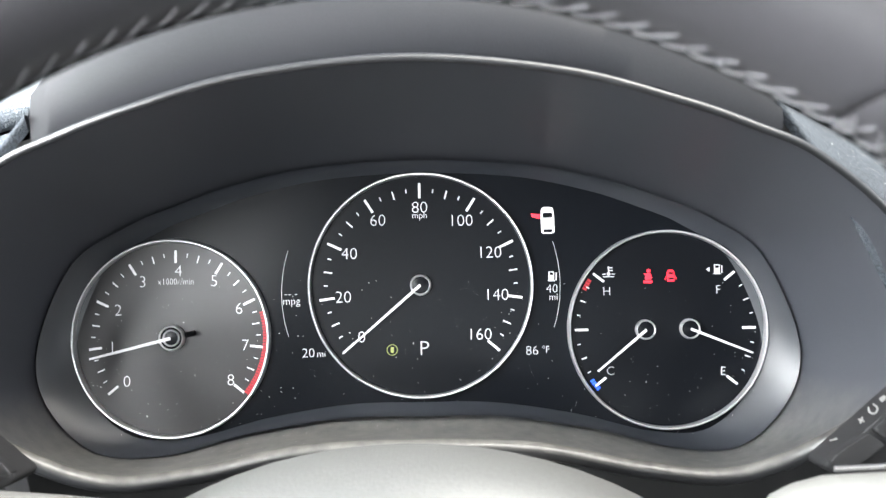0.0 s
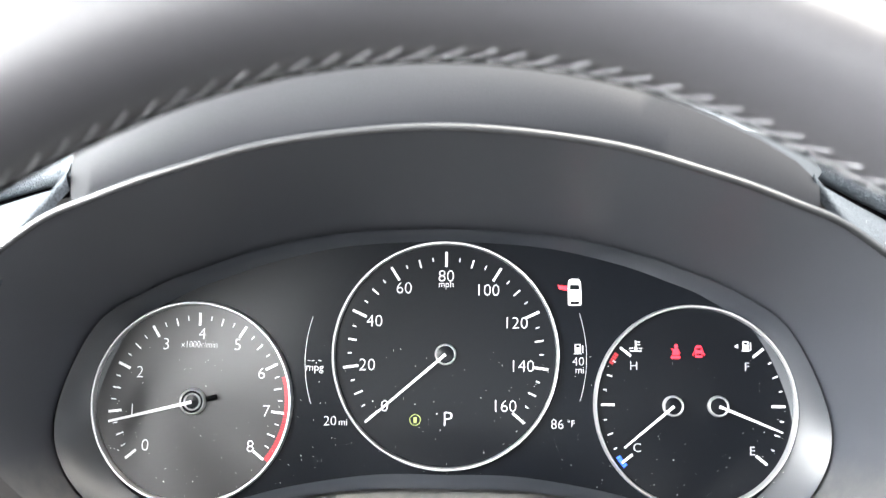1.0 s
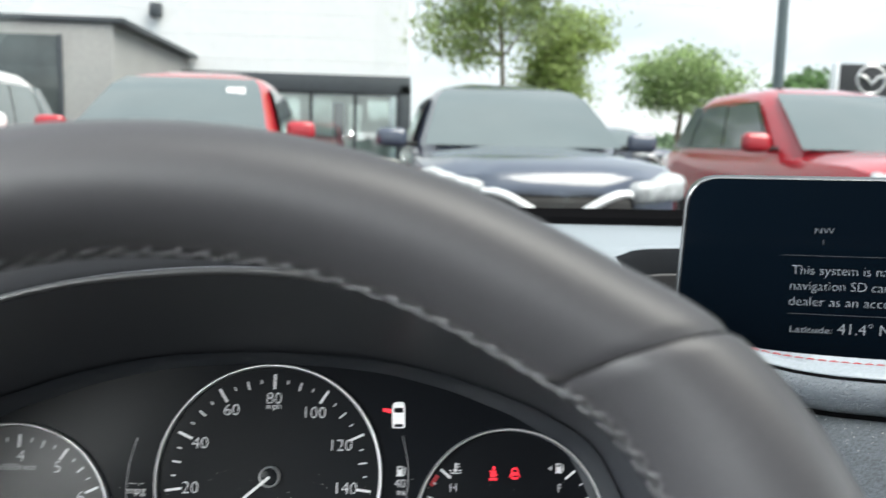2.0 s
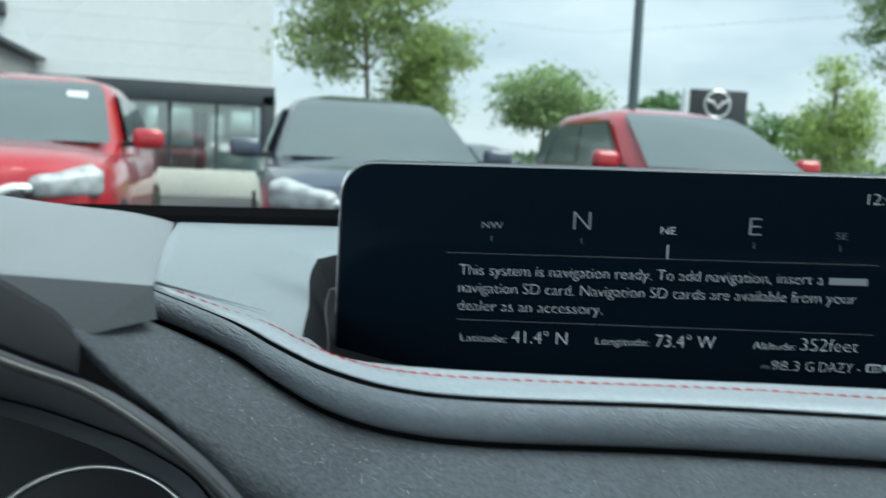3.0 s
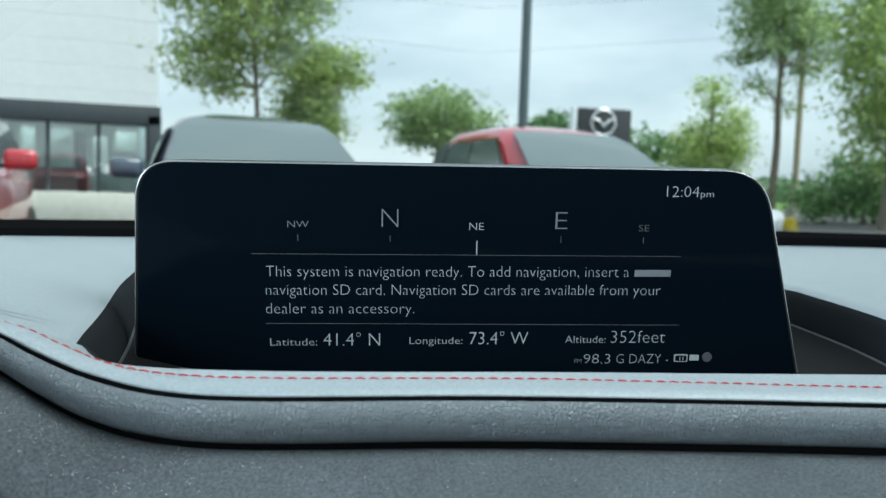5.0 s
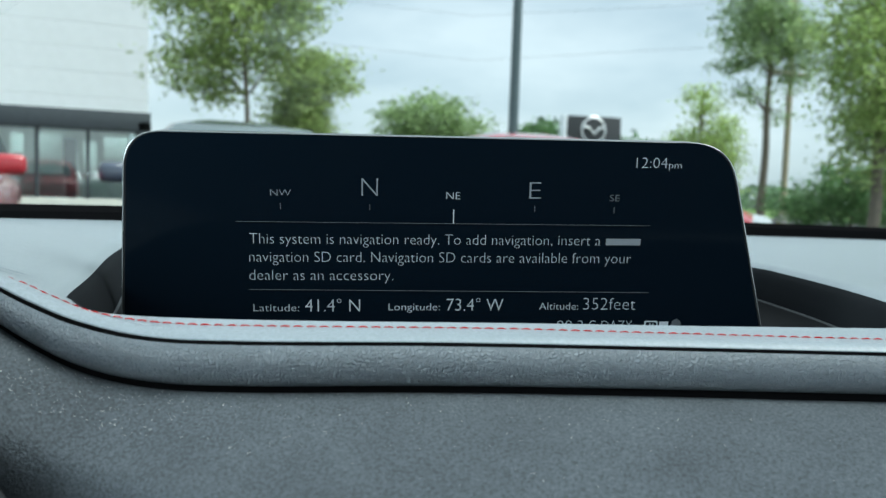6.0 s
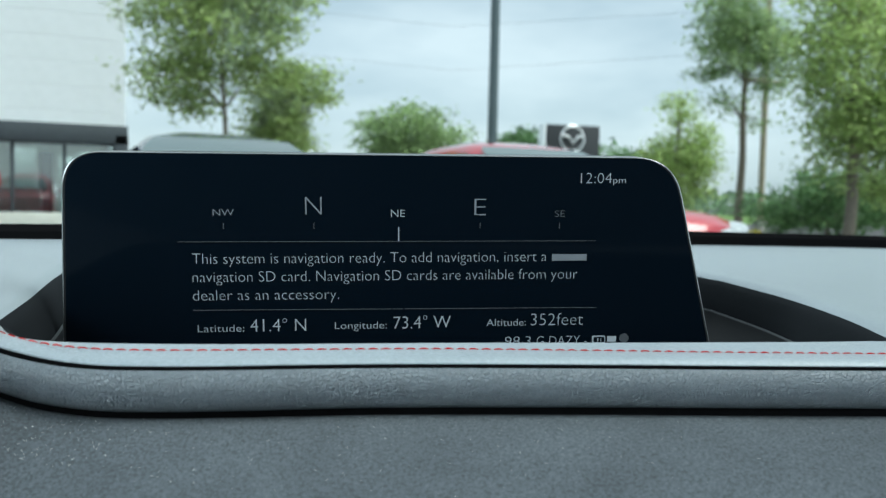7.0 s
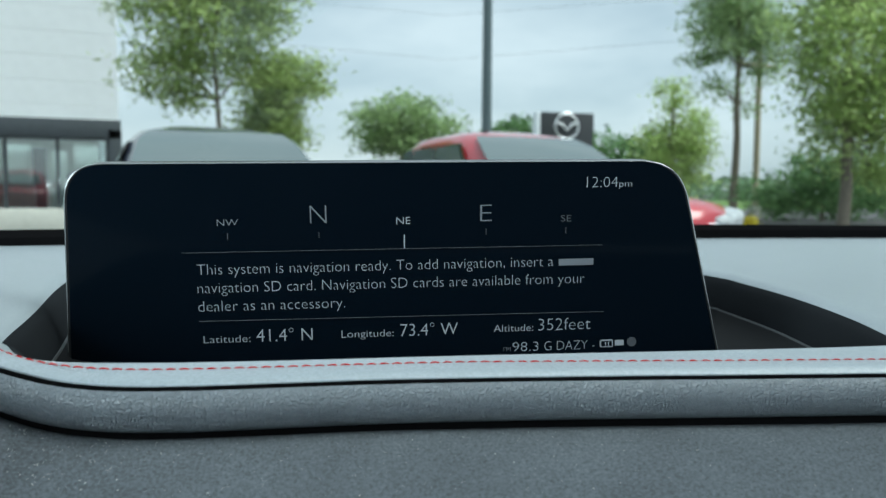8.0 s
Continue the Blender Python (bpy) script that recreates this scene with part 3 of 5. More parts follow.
def instrument_cluster():
    c = thing("instrument_cluster", K, "lit instrument cluster with three round dials behind a black face", "instrument cluster")
    part("face", slab([(v.x * 0.985, v.y * 0.985) for v in spline(LENS, 8, True)], 0.004), "dial", c)
    for cx, cy, r, nm in ((0, 0, 0.0507, "speedometer_ring"), (-0.1127, -0.0223, 0.0447, "tachometer_ring"), (0.1103, -0.0215, 0.0445, "gauge_ring")):
        ring_part(c, cx, cy, r, nm)
        # the tachometer's plate is a lighter copy with its glare painted in
        plate = part("dial_plate", lathe([(0.0001, 0.0004), (r * 0.5, 0.0004), (r - 0.0055, 0.0004), (r - 0.0015, 0.0004)], 72), "tach_plate_glare" if nm == "tachometer_ring" else "dial_plate", c)
        plate.matrix_local = pose(cx, cy, 0)
    # left panel only, paled to carry the glare on it
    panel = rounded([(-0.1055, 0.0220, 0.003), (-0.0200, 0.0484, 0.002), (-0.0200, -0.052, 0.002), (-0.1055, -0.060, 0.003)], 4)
    part("face_panel", slab(panel, 0.0005), "panel_glare", c, "dark panel between the dials with its glare painted pale", smooth=False).matrix_local = pose(0, 0, -0.0003)
    # speedometer
    cluster_marks(c, 0, 0, ((0.0393, 0.0462, 0.0011), (0.0404, 0.0442, 0.0007), (0.0420, 0.0438, 0.0005)),
                  [((k * 5 - 80) * 1.63, 0 if k % 4 == 0 else 1 if k % 2 == 0 else 2) for k in range(33)])
    for v in range(0, 161, 20):
        a = radians((v - 80) * 1.63)
        r = 0.0353 if v < 100 else 0.0345
        numeral(c, str(v), r * math.sin(a), r * math.cos(a), 0.0076)
    numeral(c, "mph", 0, 0.0316, 0.0040)
    numeral(c, "P", 0.0012, -0.0283, 0.0094)
    numeral(c, "20", -0.0510, -0.0297, 0.0060), numeral(c, "mi", -0.0452, -0.0302, 0.0042)
    numeral(c, "86", 0.0497, -0.0300, 0.0060), numeral(c, "\u00b0F", 0.0558, -0.0297, 0.0042)
    numeral(c, "--.-", -0.0587, -0.0027, 0.0055), numeral(c, "mpg", -0.0585, -0.0062, 0.0048)
    numeral(c, "40", 0.0592, -0.0024, 0.0055), numeral(c, "mi", 0.0598, -0.0062, 0.0042)
    for side in (-1, 1):
        line = part("arc_line", slab(arc_band(0.0628, 0.0630, side * 72, side * 108), 0.0002), "lit_dim", c, smooth=False)
        line.matrix_local = pose(0, -0.0005 if side > 0 else -0.003, 0.0006)
    auto = part("status_lamp", flat(arc_band(0.0022, 0.0025, 0, 359, 32)), "lit_green", c, "small green status lamp", smooth=False)
    auto.matrix_local = pose(-0.0132, -0.0290, 0.0006)
    glyph = flat(oblong(0.0014, 0.0026))
    ob = part("glyph", glyph, "lit_green", auto, smooth=False)
    car = flat(rounded([(-0.0030, -0.0058, 0.0012), (0.0030, -0.0058, 0.0012), (0.0030, 0.0030, 0.001), (0.0026, 0.0062, 0.0016), (-0.0026, 0.0062, 0.0016), (-0.0030, 0.0030, 0.001)], 4))
    icon = part("car_symbol", car, "lit_grey", c, "white car symbol with a red open door", smooth=False)
    icon.matrix_local = pose(0.0578, 0.0282, 0.0006, 0, 0, 1)
    for w, h, y in ((0.0042, 0.0022, 0.0024), (0.0040, 0.0014, -0.0046)):
        g = part("window_glyph", flat(oblong(w, h, 0, y)), "dial", icon, smooth=False)
        g.matrix_local = pose(0, 0, 0.0004)
    g = part("door_glyph", flat([(-0.0034, 0.0010), (-0.0034, 0.0030), (-0.0074, 0.0034), (-0.0070, 0.0018)]), "lit_red", icon, smooth=False)
    pump = bmesh.new()
    flat(oblong(0.0026, 0.0040, 0, 0, 0.0003), bm=pump), flat(oblong(0.0005, 0.0034, 0.0022, -0.0002, 0.0001), bm=pump), flat(oblong(0.0034, 0.0004, 0, -0.0022, 0.0001), bm=pump)
    p1 = part("pump_symbol", pump, "lit", c, smooth=False)
    p1.matrix_local = pose(0.0590, 0.0032, 0.0006)
    p2 = new("pump_symbol", p1.data)
    p2.parent = c
    p2.matrix_local = pose(0.1335, 0.0052, 0.0006)
    for x, y in ((0.0590, 0.0042), (0.1335, 0.0062)):
        g = part("window_glyph", flat(oblong(0.0016, 0.0011)), "dial", c, smooth=False)
        g.matrix_local = pose(x, y, 0.0010)
    # tachometer
    tx, ty = -0.1109, -0.0221
    cluster_marks(c, tx, ty, ((0.0338, 0.0396, 0.0011), (0.0350, 0.0384, 0.0006), (0.0364, 0.0384, 0.0004)),
                  [((k / 4 - 4) * 32.3, 0 if k % 4 == 0 else 1 if k % 2 == 0 else 2) for k in range(33)])
    for v in range(9):
        a = radians((v - 4) * 32.3)
        numeral(c, str(v), tx + 0.0013 + 0.0303 * math.sin(a), ty + 0.0303 * math.cos(a), 0.0075)
    words("x1000r/min", 0.0042, "lit", c, (tx - 0.0080, ty + 0.0240, 0.0006), "numeral", fit=0.0162)
    for k in range(30):
        a = 6.28 + 1.72 * k / 30
        red = part("red_zone", slab(arc_band(0.0394, 0.0418, (a - 4) * 32.3, (a - 4) * 32.3 + 1.35, 3), 0.0002), "red_mark", c, smooth=False)
        red.matrix_local = pose(tx, ty, 0.0005)
    # needles
    for x, y, ang, length, w0, hub in ((0, 0, -130.6, 0.0462, 0.0013, 0.0044), (tx - 0.0014, ty, -103.6, 0.0375, 0.0016, 0.0054), (0.1005, -0.0215, -129.5, 0.0285, 0.0012, 0.0042), (0.1203, -0.0214, 112.0, 0.0292, 0.0012, 0.0042)):
        nd = part("needle", needle_mesh(length, w0, w0 * 0.6), "lit", c, "white lit needle", smooth=False)
        nd.matrix_local = pose(x, y, 0.0042, 0, 0, -ang)
        cap = part("hub", lathe([(hub, 0.0005), (hub, 0.0026), (hub - 0.0003, 0.0028), (0.0001, 0.0028)], 40), "dial_plate", c, "dark needle hub with a bright rim")
        cap.matrix_local = pose(x, y, 0)
        for r in ((hub, 0.0036) if hub > 0.005 else (hub,)):
            trim = part("hub_rim", lathe([(r - 0.0006, 0.0020), (r - 0.0005, 0.0032), (r - 0.0001, 0.0036), (r + 0.0003, 0.0031), (r + 0.0004, 0.0010)], 40), "chrome", cap, "thin bright rim")
    tail = part("needle_tail", box(0.0022, 0.0050, 0.0016, (0, -0.0075, 0.003), 0.0004), "black", c)
    tail.matrix_local = pose(tx, ty, 0, 0, 0, 104.0)
    # temperature and fuel
    gx, gy = 0.1096, -0.0213
    small = ((0.0345, 0.0405, 0.0011), (0.0375, 0.0400, 0.0006), (0.0385, 0.0400, 0.0005))
    for s in (-1, 1):
        cluster_marks(c, gx, gy, small, [(s * (90 - 38.5 + 77 * k / 8), 0 if k % 4 == 0 else 1 if k % 2 == 0 else 2) for k in range(9)])
    for a0, mat in ((-57.5, "red_mark"), (-131.5, "lit_blue")):
        for k in range(4):
            z = part("zone", slab(arc_band(0.0392, 0.0412, a0 + k * 2.0 - (6 if a0 > -100 else 0), a0 + k * 2.0 + 1.6 - (6 if a0 > -100 else 0), 3), 0.0002), mat, c, smooth=False)
            z.matrix_local = pose(gx, gy, 0.0005)
    for text, x, y in (("H", 0.0838, -0.0040), ("C", 0.0847, -0.0397), ("F", 0.1338, -0.0040), ("E", 0.1350, -0.0405)):
        numeral(c, text, x, y, 0.0055)
    thermo = bmesh.new()
    flat(oblong(0.0006, 0.0032, 0, 0.0006, 0.0002), bm=thermo), flat(disc(0.0008, 0, -0.0011), bm=thermo)
    for k in range(2):
        flat(oblong(0.0016, 0.0004, 0.0011, 0.0016 - k * 0.0012, 0.0001), bm=thermo)
    flat(oblong(0.0052, 0.0004, 0, -0.0024, 0.0001), bm=thermo), flat(oblong(0.0016, 0.0004, -0.0021, -0.0012, 0.0001), bm=thermo), flat(oblong(0.0016, 0.0004, 0.0021, -0.0012, 0.0001), bm=thermo)
    t = part("thermometer_symbol", thermo, "lit", c, smooth=False)
    t.matrix_local = pose(0.0848, 0.0048, 0.0006)
    arrow = part("arrow_symbol", flat([(-0.0009, 0), (0.0008, 0.0010), (0.0008, -0.0010)]), "lit", c, smooth=False)
    arrow.matrix_local = pose(0.1294, 0.0050, 0.0006)
    belt = bmesh.new()
    flat(disc(0.0008, 0.0004, 0.0024), bm=belt)
    flat(rounded([(-0.0014, -0.0016, 0.0004), (0.0014, -0.0016, 0.0004), (0.0016, 0.0008, 0.0004), (0.0004, 0.0016, 0.0004), (-0.0010, 0.0010, 0.0004)], 3), bm=belt)
    flat(oblong(0.0040, 0.0012, 0, -0.0026, 0.0004), bm=belt)
    flat([(-0.0020, 0.0010), (-0.0016, 0.0014), (0.0022, -0.0006), (0.0018, -0.0010)], (0, 0, 0.0002), bm=belt)
    t = part("seat_belt_lamp", belt, "lit_red", c, "red seat belt warning lamp", smooth=False)
    t.matrix_local = pose(0.1024, 0.0024, 0.0006)
    door = bmesh.new()
    flat(rounded([(-0.0016, -0.0026, 0.0006), (0.0016, -0.0026, 0.0006), (0.0018, 0.0012, 0.0006), (0.0011, 0.0028, 0.0006), (-0.0011, 0.0028, 0.0006), (-0.0018, 0.0012, 0.0006)], 3), bm=door)
    for s in (-1, 1):
        flat([(s * 0.0020, 0.0002), (s * 0.0028, -0.0016), (s * 0.0025, -0.0018), (s * 0.0019, -0.0004)], bm=door)
    t = part("door_lamp", door, "lit_red", c, "red open-door warning lamp", smooth=False)
    t.matrix_local = pose(0.1127, 0.0024, 0.0006)
    for w, h, y in ((0.0022, 0.0010, 0.0012), (0.0024, 0.0008, -0.0012)):
        g = part("window_glyph", flat(oblong(w, h, 0, y)), "dial", t, smooth=False)
        g.matrix_local = pose(0, 0, 0.0004)
    return c

# ---- steering wheel ----
RIM = 0.1277

def rim_section(a):
    """Radial and axial half sizes of the rim at an angle from its top."""
    d = abs((math.degrees(a) + 180) % 360 - 180)
    k = max(0.0, min(1.0, (d - 35) / 20))
    k = k * k * (3 - 2 * k)
    return 0.0130 + 0.0012 * min(1.0, d / 40) ** 2 + 0.0030 * k, 0.0155 + 0.0015 * k

def rim_point(a, b, lift=0.0):
    ra, rz = rim_section(a)
    d = abs((math.degrees(a) + 180) % 360 - 180)
    k = max(0.0, min(1.0, (d - 46) / 14))
    inner = RIM + 0.0018 * math.exp(-((d - 42) / 7) ** 2) - 0.003 * k * k * (3 - 2 * k)
    r = inner + ra + (ra + lift) * math.cos(b)
    y, z = r * math.cos(a), (rz + lift) * math.sin(b)
    c, s = math.cos(radians(4)), math.sin(radians(4))
    return Vector((r * math.sin(a) * 0.94 + 0.0013, (y * c + z * s) * 0.94 + 0.0196, (z * c - y * s) * 0.94 + 0.0243))

def steering_wheel():
    w = thing("steering_wheel", K @ pose(0.001, -0.089, 0.232), "black leather steering wheel with stitched seams", "steering wheel")
    def arc(a0, a1, n, name, label="", slant=(0, 0)):
        rows = []
        for i in range(n + 1):
            t = i / n
            row = []
            for k in range(24):
                c = 2 * math.pi * k / 24
                skew = (slant[0] * (1 - t) ** 3 + slant[1] * t ** 3) * math.cos(c)
                row.append(rim_point(radians(a0 + (a1 - a0) * t + skew), c, -0.0007 if i in (0, n) else 0.0))
            rows.append(row)
        return part(name, loft(rows, True), "rim", w, label)
    arc(-41.2, 41.2, 96, "rim_top", "smooth black leather wrap", (-3.8, 3.8))
    arc(41.4, 140, 120, "rim_grip", "thicker black leather grip", (3.8, 0))
    arc(220, 318.6, 120, "rim_grip", "", (0, -3.8))
    arc(140.2, 219.8, 60, "rim_bottom")
    core = tube([rim_point(radians(k * 3), 0, -rim_section(radians(k * 3))[0]) for k in range(120)], 0.0095, 10, True)
    part("rim_core", core, "black", w)
    # seams and slanted stitches along the inner edge
    bm = bmesh.new()
    def stitch(a0, b0, a1, b1, r):
        a0, a1, b0, b1 = radians(a0), radians(a1), radians(b0), radians(b1)
        tube([rim_point(a0, b0, 0.0004), rim_point(a0 * 0.6 + a1 * 0.4, b0 * 0.6 + b1 * 0.4, 0.0008), rim_point(a1, b1, 0.0003)], r, 5, False, bm)
    for k in range(-15, 16):
        a = k * 2.45
        stitch(a - 1.5, 193, a + 1.8, 173, 0.00016)
    for k in range(17):
        for s in (-1, 1):
            a = s * (37.8 + k * 2.2)
            stitch(a, 194, a + s * 1.9, 166, 0.00017)
            stitch(a + s * 0.2, 166, a + s * 2.0, 192, 0.00015)
    part("stitching", bm, "thread", w, "grey cross stitching").update_tag()
    cord = tube([rim_point(radians(-68 + k * 2), radians(197), 0.0002) for k in range(69)], 0.0005, 6)
    part("seam_cord", cord, "black", w)
    # hub, spokes and switches
    hub = lathe([(0.0001, 0.018), (0.02, 0.0175), (0.045, 0.014), (0.066, 0.005), (0.074, -0.006), (0.076, -0.02), (0.07, -0.03)], 72)
    bmesh.ops.scale(hub, vec=(1.70, 1.30, 1), verts=hub.verts)
    h = part("hub", hub, "grey_leather", w, "smooth grey airbag cover")
    h.matrix_local = pose(-0.002, -0.0595, -0.100)
    crease = tube([Vector((0.088 * math.sin(a), 0.067 * math.cos(a), 0.0112)) for a in [radians(-50 + k * 4) for k in range(26)]], 0.0011, 8)
    part("hub_crease", crease, "grey_leather", h)
    base = Vector((0.001, -0.089, 0.232))
    def plate(outline, z, depth, s, r):
        pts = [Vector((s * (x * 1.08 + 0.0058 - base.x) + (0.004 if s < 0 else 0), y * 1.08 - 0.003 - base.y)) for x, y in outline]
        line = rounded([(p.x, p.y, r) for p in pts], 4)
        c = sum((Vector(p) for p in line), Vector((0, 0))) / len(line)
        rows = [[Vector((*(c + (p - c) * k), z - base.z + dz)) for p in line] for k, dz in ((1.0, -depth), (1.0, -0.0008), (0.985, -0.0002), (0.95, 0.0))]
        bm = loft(rows, True)
        bm.faces.new([v for v in bm.verts][-len(line):])
        return bm
    for s in (-1, 1):
        sp = part("spoke", plate([(0.1130, -0.0505), (0.1257, -0.0400), (0.1376, -0.0300), (0.1520, -0.0170), (0.1580, -0.0380), (0.1400, -0.0520), (0.1180, -0.0540)], 0.1185, 0.014, s, 0.003), "switch_black", w, "slim black spoke with switches")
        arm = tube([Vector((s * 0.1650, 0.058, -0.120)), Vector((s * 0.1600, 0.062, -0.05)), Vector((s * 0.1400, 0.060, -0.002))], 0.010, 10, flat=1.6)
        part("spoke_arm", arm, "switch_black", w)
        brace = tube([Vector((s * 0.085, -0.035, -0.118)), Vector((s * 0.120, -0.008, -0.124)), Vector((s * 0.160, 0.038, -0.126))], 0.009, 10, flat=1.6)
        part("spoke_brace", brace, "switch_black", w)
        for i, line in enumerate(([(0.1142, -0.0490), (0.1166, -0.0462), (0.1257, -0.0406), (0.1303, -0.0443), (0.1218, -0.0503)], [(0.1268, -0.0399), (0.1352, -0.0314), (0.1395, -0.0300), (0.1400, -0.0370), (0.1314, -0.0437)])):
            sw = part("switch", plate(line, 0.1205, 0.004, s, 0.0010), "switch_black", sp, "black rubber switch")
            if s > 0:
                z = 0.1208 - base.z
                if i == 0:
                    bar(sw, "lit_print", 0.0024, 0.0004, (0.1303 - base.x, -0.0488 - base.y, z), "minus_mark", 12)
                else:
                    for turn in (70, -20):
                        bar(sw, "lit_print", 0.0021, 0.0005, (0.1390 - base.x, -0.0430 - base.y, z), "plus_mark", turn)
                    g = part("dial_mark", flat(arc_band(0.0011, 0.0016, 0, 300, 16)), "lit_print", sw, smooth=False)
                    g.matrix_local = pose(0.1427 - base.x, -0.0397 - base.y, z)
                    bar(sw, "lit_print", 0.0021, 0.0014, (0.1459 - base.x, -0.0365 - base.y, z), "car_mark", 38)
    return w

def column():
    c = thing("steering_column", K @ pose(0, -0.075, 0.08), "dark plastic steering column shroud with a wiper stalk", "steering column")
    rows = []
    for z in (-0.05, 0.0, 0.06, 0.11):
        rows.append([Vector((0.058 * math.sin(a) * 1.15, 0.022 * math.cos(a) - 0.012, z)) for a in [2 * math.pi * k / 32 for k in range(32)]])
    part("shroud", loft(rows, True), "hood", c)
    bm = tube([Vector((0.05, 0.004, 0.055)), Vector((0.098, 0.0085, 0.068)), Vector((0.0985, 0.0085, 0.068)), Vector((0.102, 0.009, 0.0682)), Vector((0.108, 0.0095, 0.0685)), Vector((0.116, 0.0105, 0.069)), Vector((0.15, 0.012, 0.07)), Vector((0.19, 0.013, 0.072))], lambda t: (0.0045, 0.0045, 0.0045, 0.0078, 0.0100, 0.0112, 0.0115, 0.0115)[round(t * 7)], 24)
    # black plastic, its bright reflection put into a grey base colour
    st = part("wiper_stalk", bm, "stalk", c, "wiper stalk with the light on it painted grey")
    words("MIST", 0.0046, "white_print", st, (0.1155, 0.0135, 0.0832), "lettering", fit=0.0078, turn=3)
    bar(st, "white_print", 0.0016, 0.0030, (0.1285, 0.0160, 0.0832), "stalk_mark")
    part("trim_strip", tube([Vector((0.119, 0.0230, 0.066)), Vector((0.15, 0.0250, 0.07)), Vector((0.2, 0.0250, 0.075))], 0.0008, 8), "hub_metal", c, "thin chrome strip")
    bm = tube([Vector((-0.06, 0.004, 0.05)), Vector((-0.10, 0.008, 0.056)), Vector((-0.16, 0.012, 0.06))], lambda t: 0.006 + 0.004 * t, 16)
    part("lamp_stalk", bm, "stalk", c, "grey light stalk")
    return c

# ---- dashboard ----
GROOVE = [(0.135, -0.043, 1.096), (0.16, -0.040, 1.085), (0.175, -0.048, 1.078), (0.19, -0.057, 1.0725), (0.21, -0.069, 1.069), (0.237, -0.083, 1.069), (0.301, -0.098, 1.069), (0.368, -0.119, 1.069), (0.429, -0.140, 1.069), (0.60, -0.198, 1.069), (0.85, -0.283, 1.069)]
LOWER = [(0.1190, -0.0915, 1.0925), (0.136, -0.087, 1.074), (0.158, -0.085, 1.058), (0.173, -0.0835, 1.0485), (0.187, -0.0870, 1.0425), (0.201, -0.100, 1.0392), (0.215, -0.119, 1.0385), (0.231, -0.137, 1.0385), (0.26, -0.160, 1.036), (0.30, -0.185, 1.030), (0.36, -0.220, 1.022), (0.43, -0.245, 1.018), (0.6, -0.31, 1.016), (0.85, -0.39, 1.016)]
LEFT_GROOVE = [(-0.45, -0.085, 1.074), (-0.36, -0.072, 1.077), (-0.27, -0.060, 1.081), (-0.19, -0.050, 1.089), (-0.132, -0.043, 1.097)]
LEFT_LOWER = [(-0.45, -0.19, 0.985), (-0.30, -0.15, 0.985), (-0.20, -0.095, 1.0), (-0.160, -0.088, 1.056), (-0.1190, -0.0915, 1.0960)]

SPECKS = []

def sideways(line):
    out = []
    for i in range(len(line)):
        t = line[min(i + 1, len(line) - 1)] - line[max(i - 1, 0)]
        out.append(Vector((-t.y, t.x, 0)).normalized())
    return out

def ledge(d, line, lower, per):
    g, low = spline(line, per), spline(lower, per)
    side = sideways(g)
    def row(a, b):
        return [p + n * a * thin(p) + Vector((0, 0, b * thin(p))) for p, n in zip(g, side)]
    def thin(p):
        t = max(0.0, min(1.0, (abs(p.x) - 0.135) / 0.065))
        return 0.66 + 0.34 * t * t * (3 - 2 * t)
    part("leather_roll", loft([row(*q) for q in ((-0.0001, -0.0060), (-0.0002, -0.0028), (-0.0008, -0.0019), (-0.0022, -0.0014), (-0.0040, -0.0024), (-0.0051, -0.0046), (-0.0053, -0.0068), (-0.0049, -0.0090), (-0.0039, -0.0112), (-0.0024, -0.0131), (-0.0004, -0.0145), (0.0030, -0.0152))]), "leather", d, "wrinkled dark leather roll")
    part("gap", loft([row(0.0028, -0.0145), row(0.0034, -0.0165), row(0.0028, -0.0230)]), "black", d)
    start = row(0.0022, -0.0178)
    rows = []
    for s in (0.0, 0.04, 0.12, 0.25, 0.4, 0.55, 0.7, 0.82, 0.92, 1.0):
        rows.append([Vector((a.x + (b.x - a.x) * s, a.y + (b.y - a.y) * s, a.z + (b.z - a.z) * s ** 2.0 + 0.0016 * math.sin(min(1, s * 9) * math.pi / 2) * (1 - s))) for a, b in zip(start, low)])
    over = [Vector((b.x - a.x, b.y - a.y, 0)).normalized() for a, b in zip(start, low)]
    for out, down in ((0.0022, 0.0010), (0.0042, 0.0034), (0.0050, 0.0072), (0.0044, 0.0130), (0.0010, 0.0240), (-0.0090, 0.0480)):
        rows.append([b + n * out * min(1.0, max(0.2, (abs(b.x) - 0.12) / 0.06)) - Vector((0, 0, down * min(1.0, max(0.12, (abs(b.x) - 0.135) / 0.045)))) for b, n in zip(low, over)])
    part("suede_panel", loft(rows), "suede", d, "dark grey suede panel")
    rng = random.Random(len(g))
    for _ in range(700):
        i, j, t, q = rng.randrange(len(g) - 1), rng.randrange(2, 7), rng.random(), rng.random()
        a, b = rows[j][i].lerp(rows[j][i + 1], t), rows[j + 1][i].lerp(rows[j + 1][i + 1], t)
        SPECKS.append((a.lerp(b, q), (rows[j][i + 1] - rows[j][i]).normalized(), (b - a).normalized()))
    return g, side

